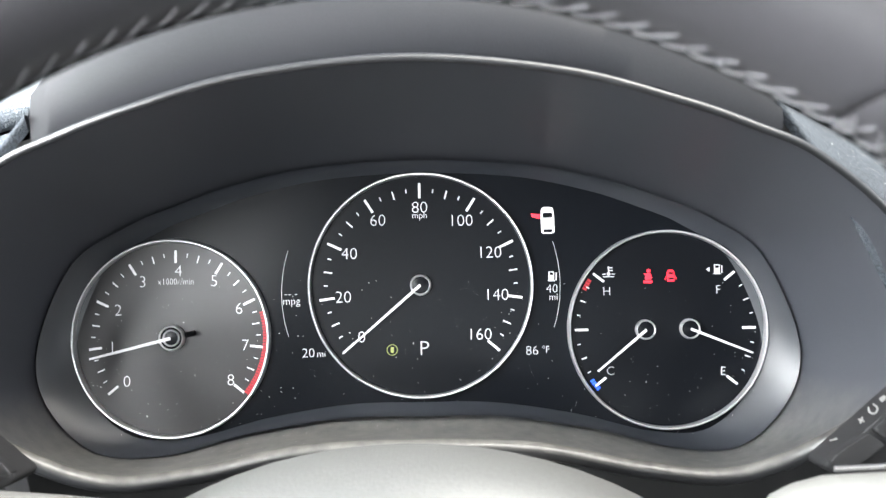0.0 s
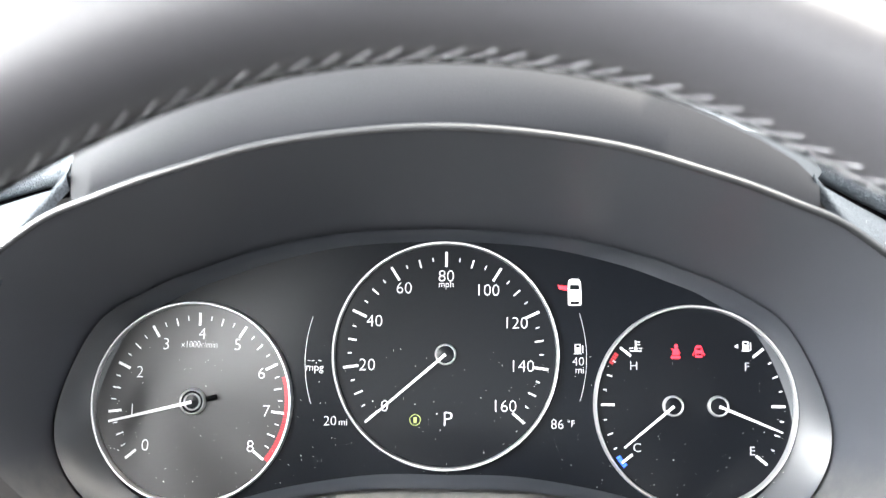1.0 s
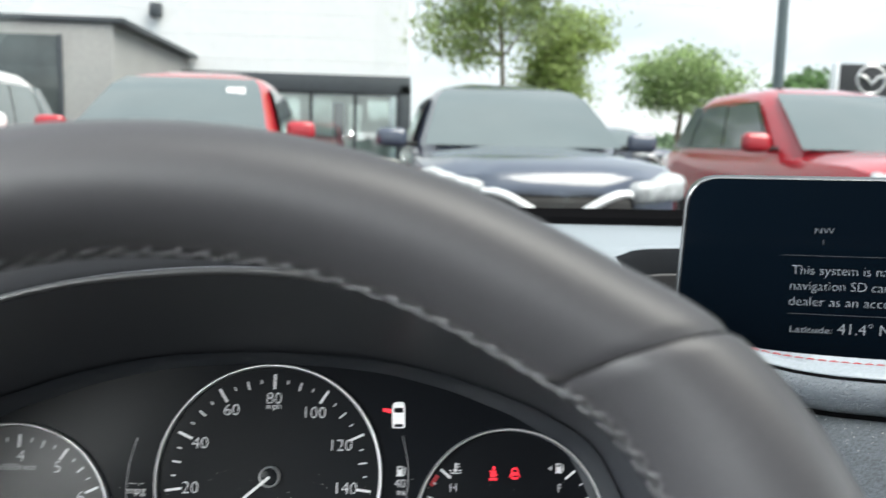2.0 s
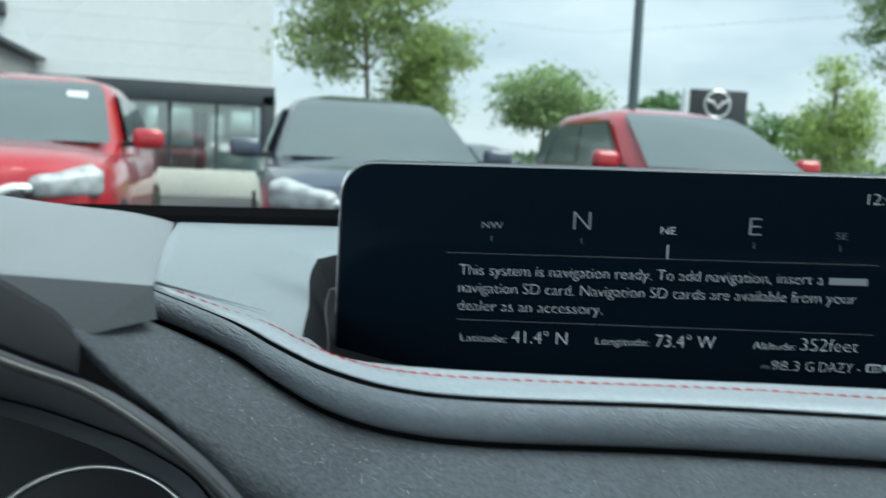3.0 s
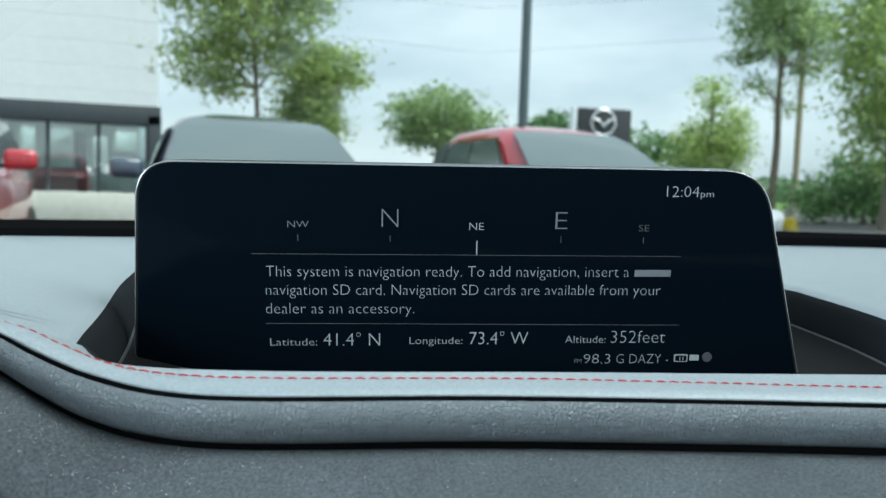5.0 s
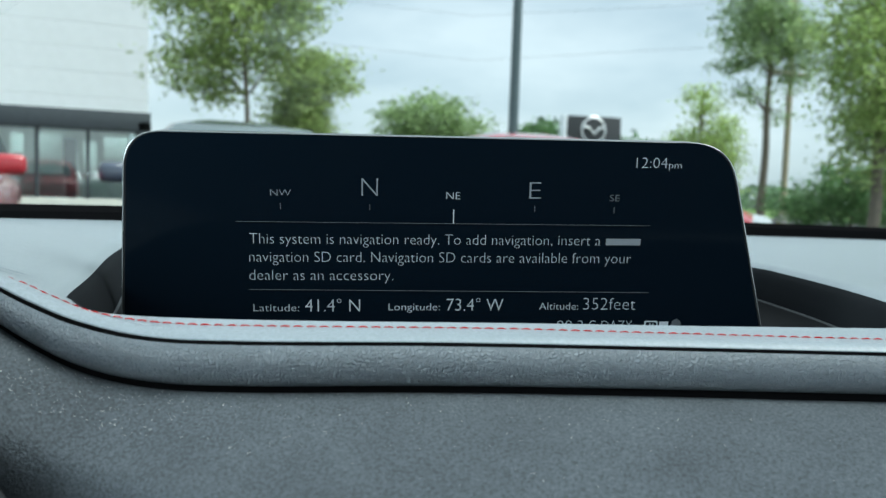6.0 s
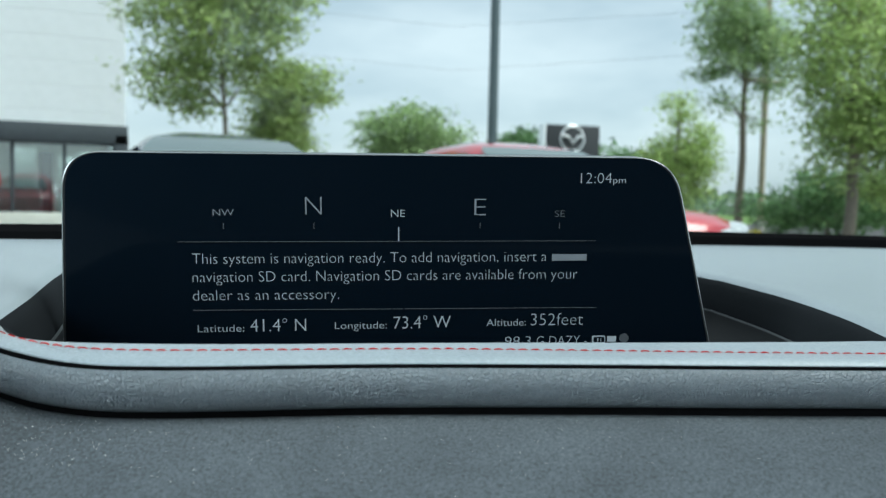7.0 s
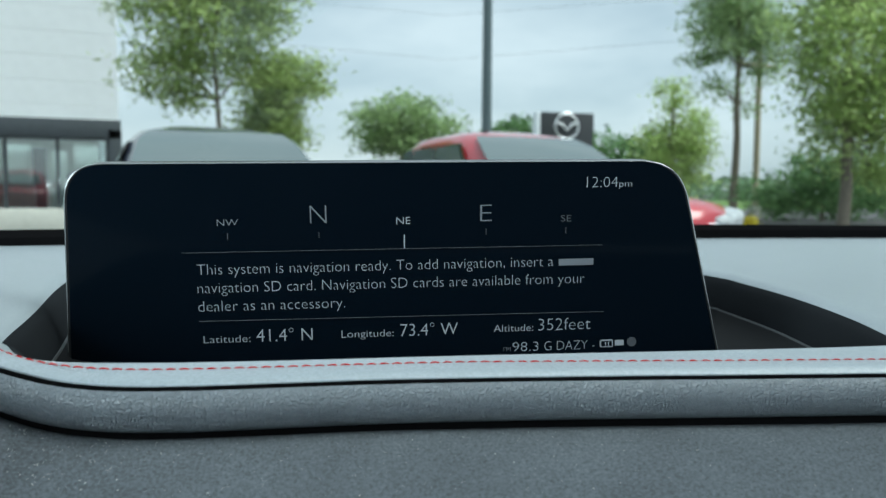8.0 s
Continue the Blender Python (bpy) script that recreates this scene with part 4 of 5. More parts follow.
def dashboard():
    d = thing("dashboard", pose(0, 0, 0), "padded grey dashboard with leather ledge, suede panel and red stitching", "dashboard")
    per = 12
    g, side = ledge(d, GROOVE, LOWER, per)
    lg, lside = ledge(d, LEFT_GROOVE, LEFT_LOWER, per)
    # centre pad with the well round the display
    front = [p + n * (0.0009 + 0.0008 * min(1.0, max(0.0, (p.x - 0.135) / 0.065))) for p, n in zip(g, side)]
    part("groove", loft([[p + n * a + Vector((0, 0, b)) for p, n in zip(g, side)] for a, b in ((-0.0012, -0.0048), (0.0003, -0.0048), (0.0005, -0.0036), (0.0006, -0.0007))]), "black", d)
    well_front = spline([(0.188, -0.026, 1.0750), (0.1930, -0.0420, 1.0738), (0.204, -0.0535, 1.0728), (0.230, -0.0640, 1.0724), (0.27, -0.0745, 1.0722), (0.33, -0.0885, 1.0722), (0.40, -0.1075, 1.0722), (0.455, -0.1235, 1.0725), (0.480, -0.1300, 1.0728)], 12)
    well_right = spline([(0.480, -0.1300, 1.0728), (0.491, -0.124, 1.0732), (0.502, -0.108, 1.0735), (0.524, -0.070, 1.0742), (0.552, -0.010, 1.075), (0.572, 0.060, 1.077)], 6)
    well_back = spline([(0.572, 0.060, 1.077), (0.562, 0.11, 1.079), (0.48, 0.16, 1.081), (0.35, 0.20, 1.083), (0.25, 0.205, 1.083), (0.213, 0.175, 1.081)], 8)
    well_left = spline([(0.213, 0.175, 1.081), (0.204, 0.119, 1.079), (0.1970, 0.044, 1.0775), (0.1905, -0.004, 1.0762), (0.188, -0.026, 1.0750)], 6)
    def resample(line, n):
        return [line[min(len(line) - 1, int(k * (len(line) - 1) / n))].lerp(line[min(len(line) - 1, int(k * (len(line) - 1) / n) + 1)], (k * (len(line) - 1) / n) % 1) for k in range(n)]
    nf, nb = 130, 40
    def stretch(line, a, b, n):
        dense = resample(line, 400) + [line[-1]]
        return [dense[int(400 * (a + (b - a) * k / n))] for k in range(n)]
    well = resample(well_front, nf) + stretch(well_right, 0, 0.2, 20) + stretch(well_right, 0.2, 1, 24) + resample(well_back, nb) + stretch(well_left, 0, 0.8, 20) + stretch(well_left, 0.8, 1, 24)
    right = [Vector((0.85, -0.283, 1.069)), Vector((1.2, 0.10, 1.073)), Vector((1.25, 0.315, 1.076))]
    rear = [Vector((1.25, 0.315, 1.076)), Vector((0.8, 0.325, 1.082)), Vector((0.37, 0.325, 1.085)), Vector((0.121, 0.318, 1.0865))]
    left = [Vector((0.121, 0.318, 1.0865)), Vector((0.128, 0.10, 1.094)), Vector((0.1345, -0.030, 1.0968)), front[0]]
    # each place of the well's front faces the nearest place of the ledge
    base_line = resample(front, 1600)
    facing = []
    for p in well[:nf]:
        j = min(range(1600), key=lambda q: (base_line[q] - p).length_squared)
        facing.append(max(j, facing[-1] + 1) if facing else j)
    first, last = facing[0], facing[-1]
    def outer(inset, drop):
        f = resample([p + n * inset for p, n in zip(front, side)], 1600)
        c = Vector((0.45, 0.06, 0))
        def inwards(line):
            return [p + (c - Vector((p.x, p.y, 0))).normalized() * inset for p in line]
        loop = [f[j] for j in facing] + [f[int(last + (1599 - last) * k / 20)] for k in range(20)] + inwards(resample(spline(right, 6), 24)) + inwards(resample(spline(rear, 6), nb)) + [p.lerp(q, k / 19) for k, (p, q) in enumerate(zip(inwards(resample(spline(left, 6), 20)), resample(spline(left, 6), 20)))] + [base_line[int(first * k / 24)].lerp(f[int(first * k / 24)], min(1.0, k / 15)) for k in range(24)]
        return [p + Vector((0, 0, drop)) for p in loop]
    centre = Vector((0.37, 0.04, 0))
    total = len(well)
    def softness(i):
        """0 along the well's front, 1 along its sides and back."""
        t = min(1.0, max(0.0, (min(i - nf, total - 1 - i) + 6) / 22))
        return t * t * (3 - 2 * t)
    def shrink(k, drop, wide=None, deep=None):
        out = []
        for i, p in enumerate(well):
            v = Vector((centre.x - p.x, centre.y - p.y, 0)).normalized()
            q = softness(i) if wide is not None else 0.0
            out.append(p + v * (k + ((wide or 0.0) - k) * q) + Vector((0, 0, drop + ((deep or 0.0) - drop) * q)))
        return out
    rows = [outer(0.0, -0.004), outer(0.0002, -0.0006), outer(0.0012, 0.0004), outer(0.0062, 0.0013), shrink(-0.0022, 0.0006, -0.0120, 0.0008), shrink(-0.0018, 0.0004, -0.0085, 0.0002), shrink(-0.0012, 0.0, -0.0058, -0.0009), shrink(-0.0006, -0.0003, -0.0040, -0.0018)]
    seam_line = [p.lerp(q, min(0.45, 0.0034 / (q - p).length)) for p, q in zip(rows[3], rows[4])]
    rows.insert(4, seam_line)
    part("centre_pad", loft(rows, True), "pad", d, "soft grey padded top")
    # the pad rolling into the well, its shade put into a dark colour
    part("well_side_shade", loft([shrink(-0.0006, -0.0003, -0.0040, -0.0018), shrink(0.0, -0.0006, -0.0022, -0.0031), shrink(0.0015, -0.0012, -0.0004, -0.0052), shrink(0.0040, -0.0036, 0.0010, -0.0086), shrink(0.0060, -0.0075, 0.0024, -0.0118), shrink(0.0075, -0.0125, 0.0036, -0.0150), shrink(0.0080, -0.0190, 0.0046, -0.0190)], True), "well_side_shade", d, "padded side of the well, its shade painted dark")
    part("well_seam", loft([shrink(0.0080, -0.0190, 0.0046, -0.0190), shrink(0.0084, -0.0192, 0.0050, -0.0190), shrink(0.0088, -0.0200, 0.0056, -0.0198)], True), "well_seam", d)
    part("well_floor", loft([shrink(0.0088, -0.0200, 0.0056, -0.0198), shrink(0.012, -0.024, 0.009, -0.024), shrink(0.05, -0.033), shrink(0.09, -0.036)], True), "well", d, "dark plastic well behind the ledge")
    # red stitching along the ledge
    bm = bmesh.new()
    line = spline([p + Vector((0, 0, 0.0002)) for p in seam_line[-22:] + seam_line[:nf + 16]], 4)
    marks, run = [], 0.0
    for p, q in zip(line, line[1:]):
        step = (q - p).length
        while run <= step:
            marks.append(p.lerp(q, run / step))
            run += 0.00105
        run -= step
    for i in range(0, len(marks) - 4, 4):
        p = marks[i:i + 4]
        drop = Vector((0, 0, 0.0003))
        tube([p[0] - drop, p[1], p[2], p[3] - drop], 0.00026, 5, False, bm)
    part("red_stitching", bm, "red_thread", d, "red thread stitching")
    # driver pad: a visor above the hood, running back to the windscreen
    lip = spline(LIP, 32, True)
    upper = [p for p in lip if p.y > -0.01]
    def lip_at(x):
        return min(upper, key=lambda p: abs(p.x - x))
    def crown(x):
        """The visor's upper edge over a place along it."""
        u = abs(x)
        y = float(np.interp(u, (0, 0.03, 0.05, 0.0735, 0.0872, 0.1013, 0.1128, 0.1195), (0.0985, 0.0962, 0.0915, 0.0820, 0.0762, 0.0698, 0.0632, 0.0565))) + (0.0085 * min(1.0, u / 0.06) if x < 0 else 0.0)
        return Vector((x, y, lip_at(x).z - 0.011))
    KNEE = 0.096
    def corner(s, t, tip):
        """From the knee of the visor's edge out to a corner."""
        return crown(s * KNEE).lerp(tip, t)
    face, crease, facets = [], [], {}
    span = [-KNEE + 2 * KNEE * k / 40 for k in range(41)]
    inv = K.inverted()
    for s in (-1, 1):
        end = inv @ Vector((s * 0.135, -0.043, 1.0965))
        facets[s] = ([crown(s * (KNEE + (0.1195 - KNEE) * k / 10)) for k in range(11)], [corner(s, k / 10, end) for k in range(11)])
    edge = facets[-1][0][:0:-1] + [crown(x) for x in span] + facets[1][0][1:]
    ridge = facets[-1][1][:0:-1] + [crown(x) for x in span] + facets[1][1][1:]
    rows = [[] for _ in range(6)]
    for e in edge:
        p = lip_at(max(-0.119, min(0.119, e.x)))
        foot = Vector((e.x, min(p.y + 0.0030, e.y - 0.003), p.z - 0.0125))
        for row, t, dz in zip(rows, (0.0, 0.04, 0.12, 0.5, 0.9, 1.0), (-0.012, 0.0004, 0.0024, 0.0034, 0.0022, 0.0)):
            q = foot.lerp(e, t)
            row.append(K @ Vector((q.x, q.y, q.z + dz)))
    # front of the same pad, its shade put into a near-black colour
    part("visor_face_shade", loft(rows), "visor_face_shade", d, "leather front of the visor, its shade painted dark")
    rows = [[] for _ in range(8)]
    for r in ridge:
        start = K @ r
        f = max(0.0, 1 - (abs(r.x) / 0.135) ** 4)
        back = Vector((r.x * 0.90, 0.318, 1.0865 + 0.0105 * f))
        for row, t, lift in zip(rows, (0.0, 0.006, 0.02, 0.08, 0.3, 0.6, 0.85, 1.0), (0.0, 0.0010, 0.0016, 0.0022, 0.0032, 0.0036, 0.002, 0.0)):
            row.append(start.lerp(back, t) + Vector((0, 0, lift * f)))
    part("driver_pad", loft(rows), "visor", d, "grey pad forming a visor over the instruments")
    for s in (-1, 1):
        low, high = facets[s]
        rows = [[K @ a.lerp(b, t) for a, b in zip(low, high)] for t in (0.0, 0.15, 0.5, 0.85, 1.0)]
        # the pad's corner, darkened in colour for turning away from the windscreen
        part("pad_corner", loft(rows), "visor_side_shade", d, "slanted corner of the visor, its shade painted grey")
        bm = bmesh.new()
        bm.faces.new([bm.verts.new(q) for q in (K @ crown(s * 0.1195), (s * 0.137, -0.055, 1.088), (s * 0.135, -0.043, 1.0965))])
        part("corner_edge", bm, "visor_side_shade", d)
    rows = [[p + n * a + Vector((0, 0, b)) for p, n in zip(lg, lside)] for a, b in ((0.0016, -0.003), (0.002, -0.0006), (0.004, 0.0004), (0.03, 0.001))] + [[Vector((-0.46 + 0.335 * k / (len(lg) - 1), 0.30, 1.083)) for k in range(len(lg))]]
    part("side_pad", loft(rows), "pad", d, "soft grey padded top")
    return d

# ---- display ----
def display():
    n = Vector((0.30011, 0.94661, 0.11774)).normalized()
    ux = Vector((0.9529, -0.3032, 0))
    ux = (ux - n * ux.dot(n)).normalized()
    zz = -n
    uy = zz.cross(ux)
    m = Matrix((ux, uy, zz)).transposed().to_4x4()
    m.translation = Vector((0.208, 0.044, 1.134))
    s = thing("display", m, "wide black infotainment display showing a compass page", "display")
    out = rounded([(-0.0027, 0.0043, 0.016), (0.2650, 0.0085, 0.018), (0.2935, -0.094, 0.011), (-0.0060, -0.097, 0.003)], 10)
    rows = []
    for k, z in ((0.985, -0.0005), (0.9965, 0.0), (1.0, -0.0012), (1.0, -0.010), (0.97, -0.016), (0.8, -0.019)):
        c = Vector((0.138, -0.045))
        rows.append([Vector((*(c + (p - c) * k), z)) for p in out])
    bm = loft(rows, True)
    bm.verts.ensure_lookup_table()
    housing = part("housing", bm, "display_case", s, "satin black case")
    mid = Vector((0.138, -0.045))
    trim = loft([[Vector((*(mid + (p - mid) * k), z)) for p in out] for k, z in ((0.9955, 0.0004), (0.9995, 0.0001), (1.0012, -0.0010), (1.0012, -0.0022))], True)
    part("edge_trim", trim, "edge_trim", housing, "thin polished edge")
    glass = part("glass", slab([(Vector((0.138, -0.045)) + (p - Vector((0.138, -0.045))) * 0.9895) for p in out], 0.001), "glass_black", s, "glossy black glass")
    glass.matrix_local = pose(0, 0, 0.0003)
    part("foot", box(0.16, 0.05, 0.012, (0.14, -0.105, -0.012), 0.003), "black", s)
    T = 1.33
    def text(body, x, y, cap, width=0.0, mat="text", align="LEFT", name="lettering"):
        o = words(body, cap / 1000 / 0.70, mat, s, (x / 1000, y / 1000, 0.0006), name, align, turn=T, fit=width / 1000, thin=0.012 if cap < 4 or "\u00b0" in body else 0.020)
        return o
    # messages
    text("This system is navigation ready. To add navigation, insert a", 51.0, -43.5, 4.9, 157.6)
    bar(s, "text_dim", 0.0160, 0.0030, (0.2190, -0.0379, 0.0006), "word_bar", T)
    text("navigation SD card. Navigation SD cards are available from your", 51.0, -51.7, 4.9, 172.3)
    text("dealer as an accessory.", 51.0, -60.0, 4.9, 64.0)
    # compass
    for body, x, y, cap, mat, w in (("NW", 60.0, -21.9, 2.9, "text_dim", 9.0), ("N", 99.8, -20.8, 8.4, "text_dim", 7.2), ("NE", 137.4, -20.9, 3.3, "text", 6.2), ("E", 174.6, -19.6, 8.0, "text_dim", 5.2), ("SE", 211.2, -19.4, 3.0, "text_faint", 4.6)):
        text(body, x, y, cap, w, mat)
    rule = bar(s, "text_faint", 0.186, 0.00016, (0.1378, -0.0319, 0.0006), "rule", 1.15)
    bar(s, "text_faint", 0.182, 0.00018, (0.1420, -0.0628, 0.0006), "rule", 1.0)
    bar(s, "text", 0.0005, 0.0062, (0.1410, -0.0286, 0.0006), "pointer", T)
    for x, y in ((64.4, -26.4), (103.6, -25.6), (177.4, -24.0), (213.6, -23.4)):
        bar(s, "text_faint", 0.0003, 0.0026, (x / 1000, y / 1000, 0.0006), "pointer", T)
    # position and radio
    for a, ax, aw, b, bx, bw, y in (("Latitude:", 52.8, 20.3, "41.4\u00b0 N", 75.8, 24.7, -74.4), ("Longitude:", 113.3, 23.3, "73.4\u00b0 W", 139.7, 26.0, -72.5), ("Altitude:", 182.2, 18.2, "352feet", 202.8, 24.4, -70.5)):
        text(a, ax, y, 3.4, aw)
        text(b, bx, y + 0.4, 5.9, bw)
    text("FM", 187.0, -79.6, 1.8, 3.2, "text_dim")
    text("98.3", 191.2, -79.9, 4.6, 12.0)
    text("G DAZY -", 206.0, -79.6, 4.6, 23.6)
    box_icon = bmesh.new()
    flat(oblong(0.0062, 0.0036), bm=box_icon)
    o = part("message_symbol", box_icon, "text", s, smooth=False)
    o.matrix_local = pose(0.2352, -0.0765, 0.0006, 0, 0, T)
    o2 = part("symbol_hole", flat(oblong(0.0050, 0.0025)), "glass_black", o, smooth=False)
    o2.matrix_local = pose(0, 0, 0.0003)
    bar(o, "text", 0.0004, 0.0016, (-0.0006, 0, 0.0007), "symbol_mark"), bar(o, "text", 0.0004, 0.0016, (0.0008, 0, 0.0007), "symbol_mark")
    bar(s, "text", 0.0042, 0.0026, (0.2413, -0.0762, 0.0006), "card_symbol", T)
    o = part("dot_symbol", flat(disc(0.0022)), "text_faint", s, smooth=False)
    o.matrix_local = pose(0.2472, -0.0758, 0.0006)
    text("12:04", 222.2, -4.0, 4.9, 14.2)
    text("pm", 237.1, -3.6, 3.0, 5.8)
    return s

def dust():
    """Fine specks lying on the lower dials, the hood's floor and the suede."""
    random.seed(5)
    bm = bmesh.new()
    def speck(p, u, v, size):
        a, w = random.uniform(0, 6.28), random.uniform(0.35, 0.9)
        d, e = (u * math.cos(a) + v * math.sin(a)) * size, (v * math.cos(a) - u * math.sin(a)) * size * w
        n = u.cross(v).normalized() * size * 0.3
        n = n if n.z > 0 else -n
        bm.faces.new([bm.verts.new(q) for q in (p - d + n, p - e + n, p + d + n, p + e + n)])
    ex, ey = K.to_3x3() @ Vector((1, 0, 0)), K.to_3x3() @ Vector((0, 1, 0))
    for k in range(420):
        x, y = random.uniform(-0.15, 0.15), -0.07 + 0.075 * random.random() ** 1.7
        if abs(x) < 0.06 and y < -0.052:
            continue
        speck(K @ Vector((x, y, 0.00085)), ex, ey, random.choice((0.00014, 0.00018, 0.00024, 0.0004 if k % 9 == 0 else 0.00014)))
    inner, outer = spline(LENS, 8, True), spline(LIP, 8, True)
    low = [i for i, p in enumerate(inner) if p.y < -0.04]
    for k in range(220):
        i, t = random.choice(low), random.uniform(0.15, 0.85)
        a, b = inner[i], outer[i]
        j = min(range(5), key=lambda q: abs((0, 0.1, 0.4, 0.75, 1.0)[q] - t))
        q = a.lerp(b, t) + Vector((a.x, a.y + 0.01, 0)).normalized() * float(np.interp(t, (0, 0.1, 0.4, 0.75, 1), (0, 0.002, 0.004, 0.003, 0))) - Vector((a.x, a.y + 0.01, 0)).normalized() * 0.0004
        speck(K @ q, ex, (K @ b - K @ a).normalized(), random.choice((0.00012, 0.00016, 0.00022)))
    for p, u, v in SPECKS:
        speck(p, u, v, random.choice((0.00010, 0.00012, 0.00016, 0.00022)))
    tagged(part("dust", bm, "dust", smooth=False), "fine pale dust specks on dials and suede", "dust", kind="stuff")

instrument_hood()
instrument_cluster()
steering_wheel()
column()
dashboard()
dust()
display()


# ---- outside: ground ----
LOT = 0.08
ground = part("ground", loft([[(-400 + 80 * i, -300 + 120 * j, LOT) for i in range(11)] for j in range(11)]), "asphalt")
tagged(ground, "grey asphalt parking lot reaching to the horizon", "ground", kind="structure")
verge = part("grass_verge", box(1.0, 2.4, 0.13, (0.10, 10.9, LOT + 0.065), 0.03), "grass")
tagged(verge, "strip of mown grass behind a kerb", "grass", kind="structure")
part("kerb", box(1.3, 0.14, 0.15, (0.10, 9.62, LOT + 0.075), 0.02), "kerb", verge)
far_verge = tagged(part("far_verge", box(160, 60, 0.1, (60, 72, 0.05), 0.02), "grass"), "green lawn beyond the parking lot", "grass", kind="structure")

# ---- parked cars ----
def cabin_at(z):
    """Front, rear and half width of the cabin at a height."""
    keys = ((0.98, -1.10, 2.05, 0.87), (1.10, -0.93, 2.02, 0.845), (1.30, -0.60, 1.93, 0.775), (1.50, -0.24, 1.78, 0.695), (1.60, 0.02, 1.62, 0.60), (1.665, 0.45, 1.20, 0.36))
    for a, b in zip(keys, keys[1:]):
        if z <= b[0]:
            t = (z - a[0]) / (b[0] - a[0])
            return tuple(p + (q - p) * t for p, q in zip(a[1:], b[1:]))
    return keys[-1][1:]

def suv(m, paint, label, group="parked cars", sticker=False):
    car = thing("parked_car", m, label, "car", group)
    stations = ((-2.30, 0.62, 0.42, 0.76, 0.80), (-2.24, 0.79, 0.33, 0.85, 0.91), (-2.08, 0.87, 0.28, 0.92, 0.985), (-1.75, 0.91, 0.25, 0.965, 1.03), (-1.35, 0.925, 0.25, 0.985, 1.06), (-1.0, 0.925, 0.25, 0.995, 1.085), (-0.2, 0.925, 0.25, 1.0, 1.03), (0.9, 0.925, 0.25, 1.02, 1.05), (1.7, 0.915, 0.25, 1.03, 1.06), (2.12, 0.86, 0.32, 0.99, 1.03), (2.30, 0.72, 0.42, 0.86, 0.90))
    rows = []
    for y, w, z0, zs, zt in stations:
        half = [(w * 0.80, z0), (w * 0.96, z0 + 0.04), (w, z0 + 0.16), (w, (z0 + zs) / 2 + 0.06), (w * 0.985, zs - 0.07), (w * 0.94, zs), (w * 0.72, zs + (zt - zs) * 0.62), (w * 0.4, zs + (zt - zs) * 0.92), (0, zt)]
        row = [Vector((-x, y + 0.10 * (abs(x) / w) ** 3 * (1 if y < -1.9 else 0), z)) for x, z in half]
        row += [Vector((-v.x, v.y, v.z)) for v in row[-2::-1]]
        rows.append(row)
    bm = loft(rows)
    bm.verts.ensure_lookup_table()
    k = len(rows[0])
    bm.faces.new(bm.verts[:k]), bm.faces.new(bm.verts[-k:])
    part("body", bm, paint, car)
    rows = []
    for z in (0.98, 1.10, 1.20, 1.30, 1.40, 1.50, 1.56, 1.60, 1.635, 1.665):
        yf, yr, w = cabin_at(z)
        ring = []
        for i in range(48):
            a = 2 * math.pi * i / 48
            c, s = math.cos(a), math.sin(a)
            ex = abs(c) ** 0.42 * (1 if c > 0 else -1)
            ey = abs(s) ** 0.42 * (1 if s > 0 else -1)
            ring.append(Vector((w * ex, (yf + yr) / 2 + (yr - yf) / 2 * ey, z)))
        rows.append(ring)
    bm = loft(rows, True)
    bm.verts.ensure_lookup_table()
    bm.faces.new(bm.verts[-48:])
    part("roof", bm, paint, car)
    def front_grid(z0, z1, k, sign, off):
        grid = []
        for j in range(7):
            z = z0 + (z1 - z0) * j / 6
            yf, yr, w = cabin_at(z)
            grid.append([Vector((x * w * k, (yf - off + 0.05 * x * x) if sign < 0 else (yr + off - 0.05 * x * x), z)) for x in [-1 + 2 * i / 8 for i in range(9)]])
        return grid
    part("windscreen", loft(front_grid(1.08, 1.585, 0.91, -1, 0.036)), "car_glass", car, "dark sloping windscreen")
    part("rear_window", loft(front_grid(1.15, 1.52, 0.8, 1, 0.012)), "car_glass", car)
    for s in (-1, 1):
        band = []
        for j in range(6):
            z = 1.065 + 0.45 * j / 5
            yf, yr, w = cabin_at(z)
            band.append([Vector((s * (w + 0.005 - 0.02 * max(0.0, (i - 9) / 3) ** 2), yf + (yr - yf) * (0.135 + (0.80 - 0.03 * j) * i / 12), z)) for i in range(13)])
        part("window_surround", loft(band), "gloss_black", car, "black pillars and trim round the side windows")
        for y0, y1 in ((0.16, 0.45), (0.465, 0.73), (0.745, 0.87)):
            grid = []
            for j in range(5):
                z = 1.08 + 0.415 * j / 4
                yf, yr, w = cabin_at(z)
                grid.append([Vector((s * (w + 0.010), yf + (yr - yf) * (y0 + (y1 - y0) * i / 4), z)) for i in range(5)])
            part("side_window", loft(grid), "car_glass", car, "dark tinted side window")
        mirror = part("mirror", box(0.24, 0.13, 0.16, (s * 1.02, -0.62, 1.13), 0.05, segments=3), paint, car)
        part("mirror_arm", box(0.14, 0.05, 0.04, (s * 0.88, -0.60, 1.08), 0.012), "tyre", mirror)
        lamp = box(0.46, 0.26, 0.23, (0, 0, 0), 0.07, segments=4)
        for v in lamp.verts:
            v.co.z += 0.06 * s * v.co.x
            v.co.z *= 0.75 + 0.6 * s * v.co.x
        lamp.transform(Matrix.Translation((s * 0.64, -2.09, 0.815)) @ pose(0, 0, 0, 10, s * -3, s * 26))
        part("headlight", lamp, "lamp_glass", car, "clear slanted headlight")
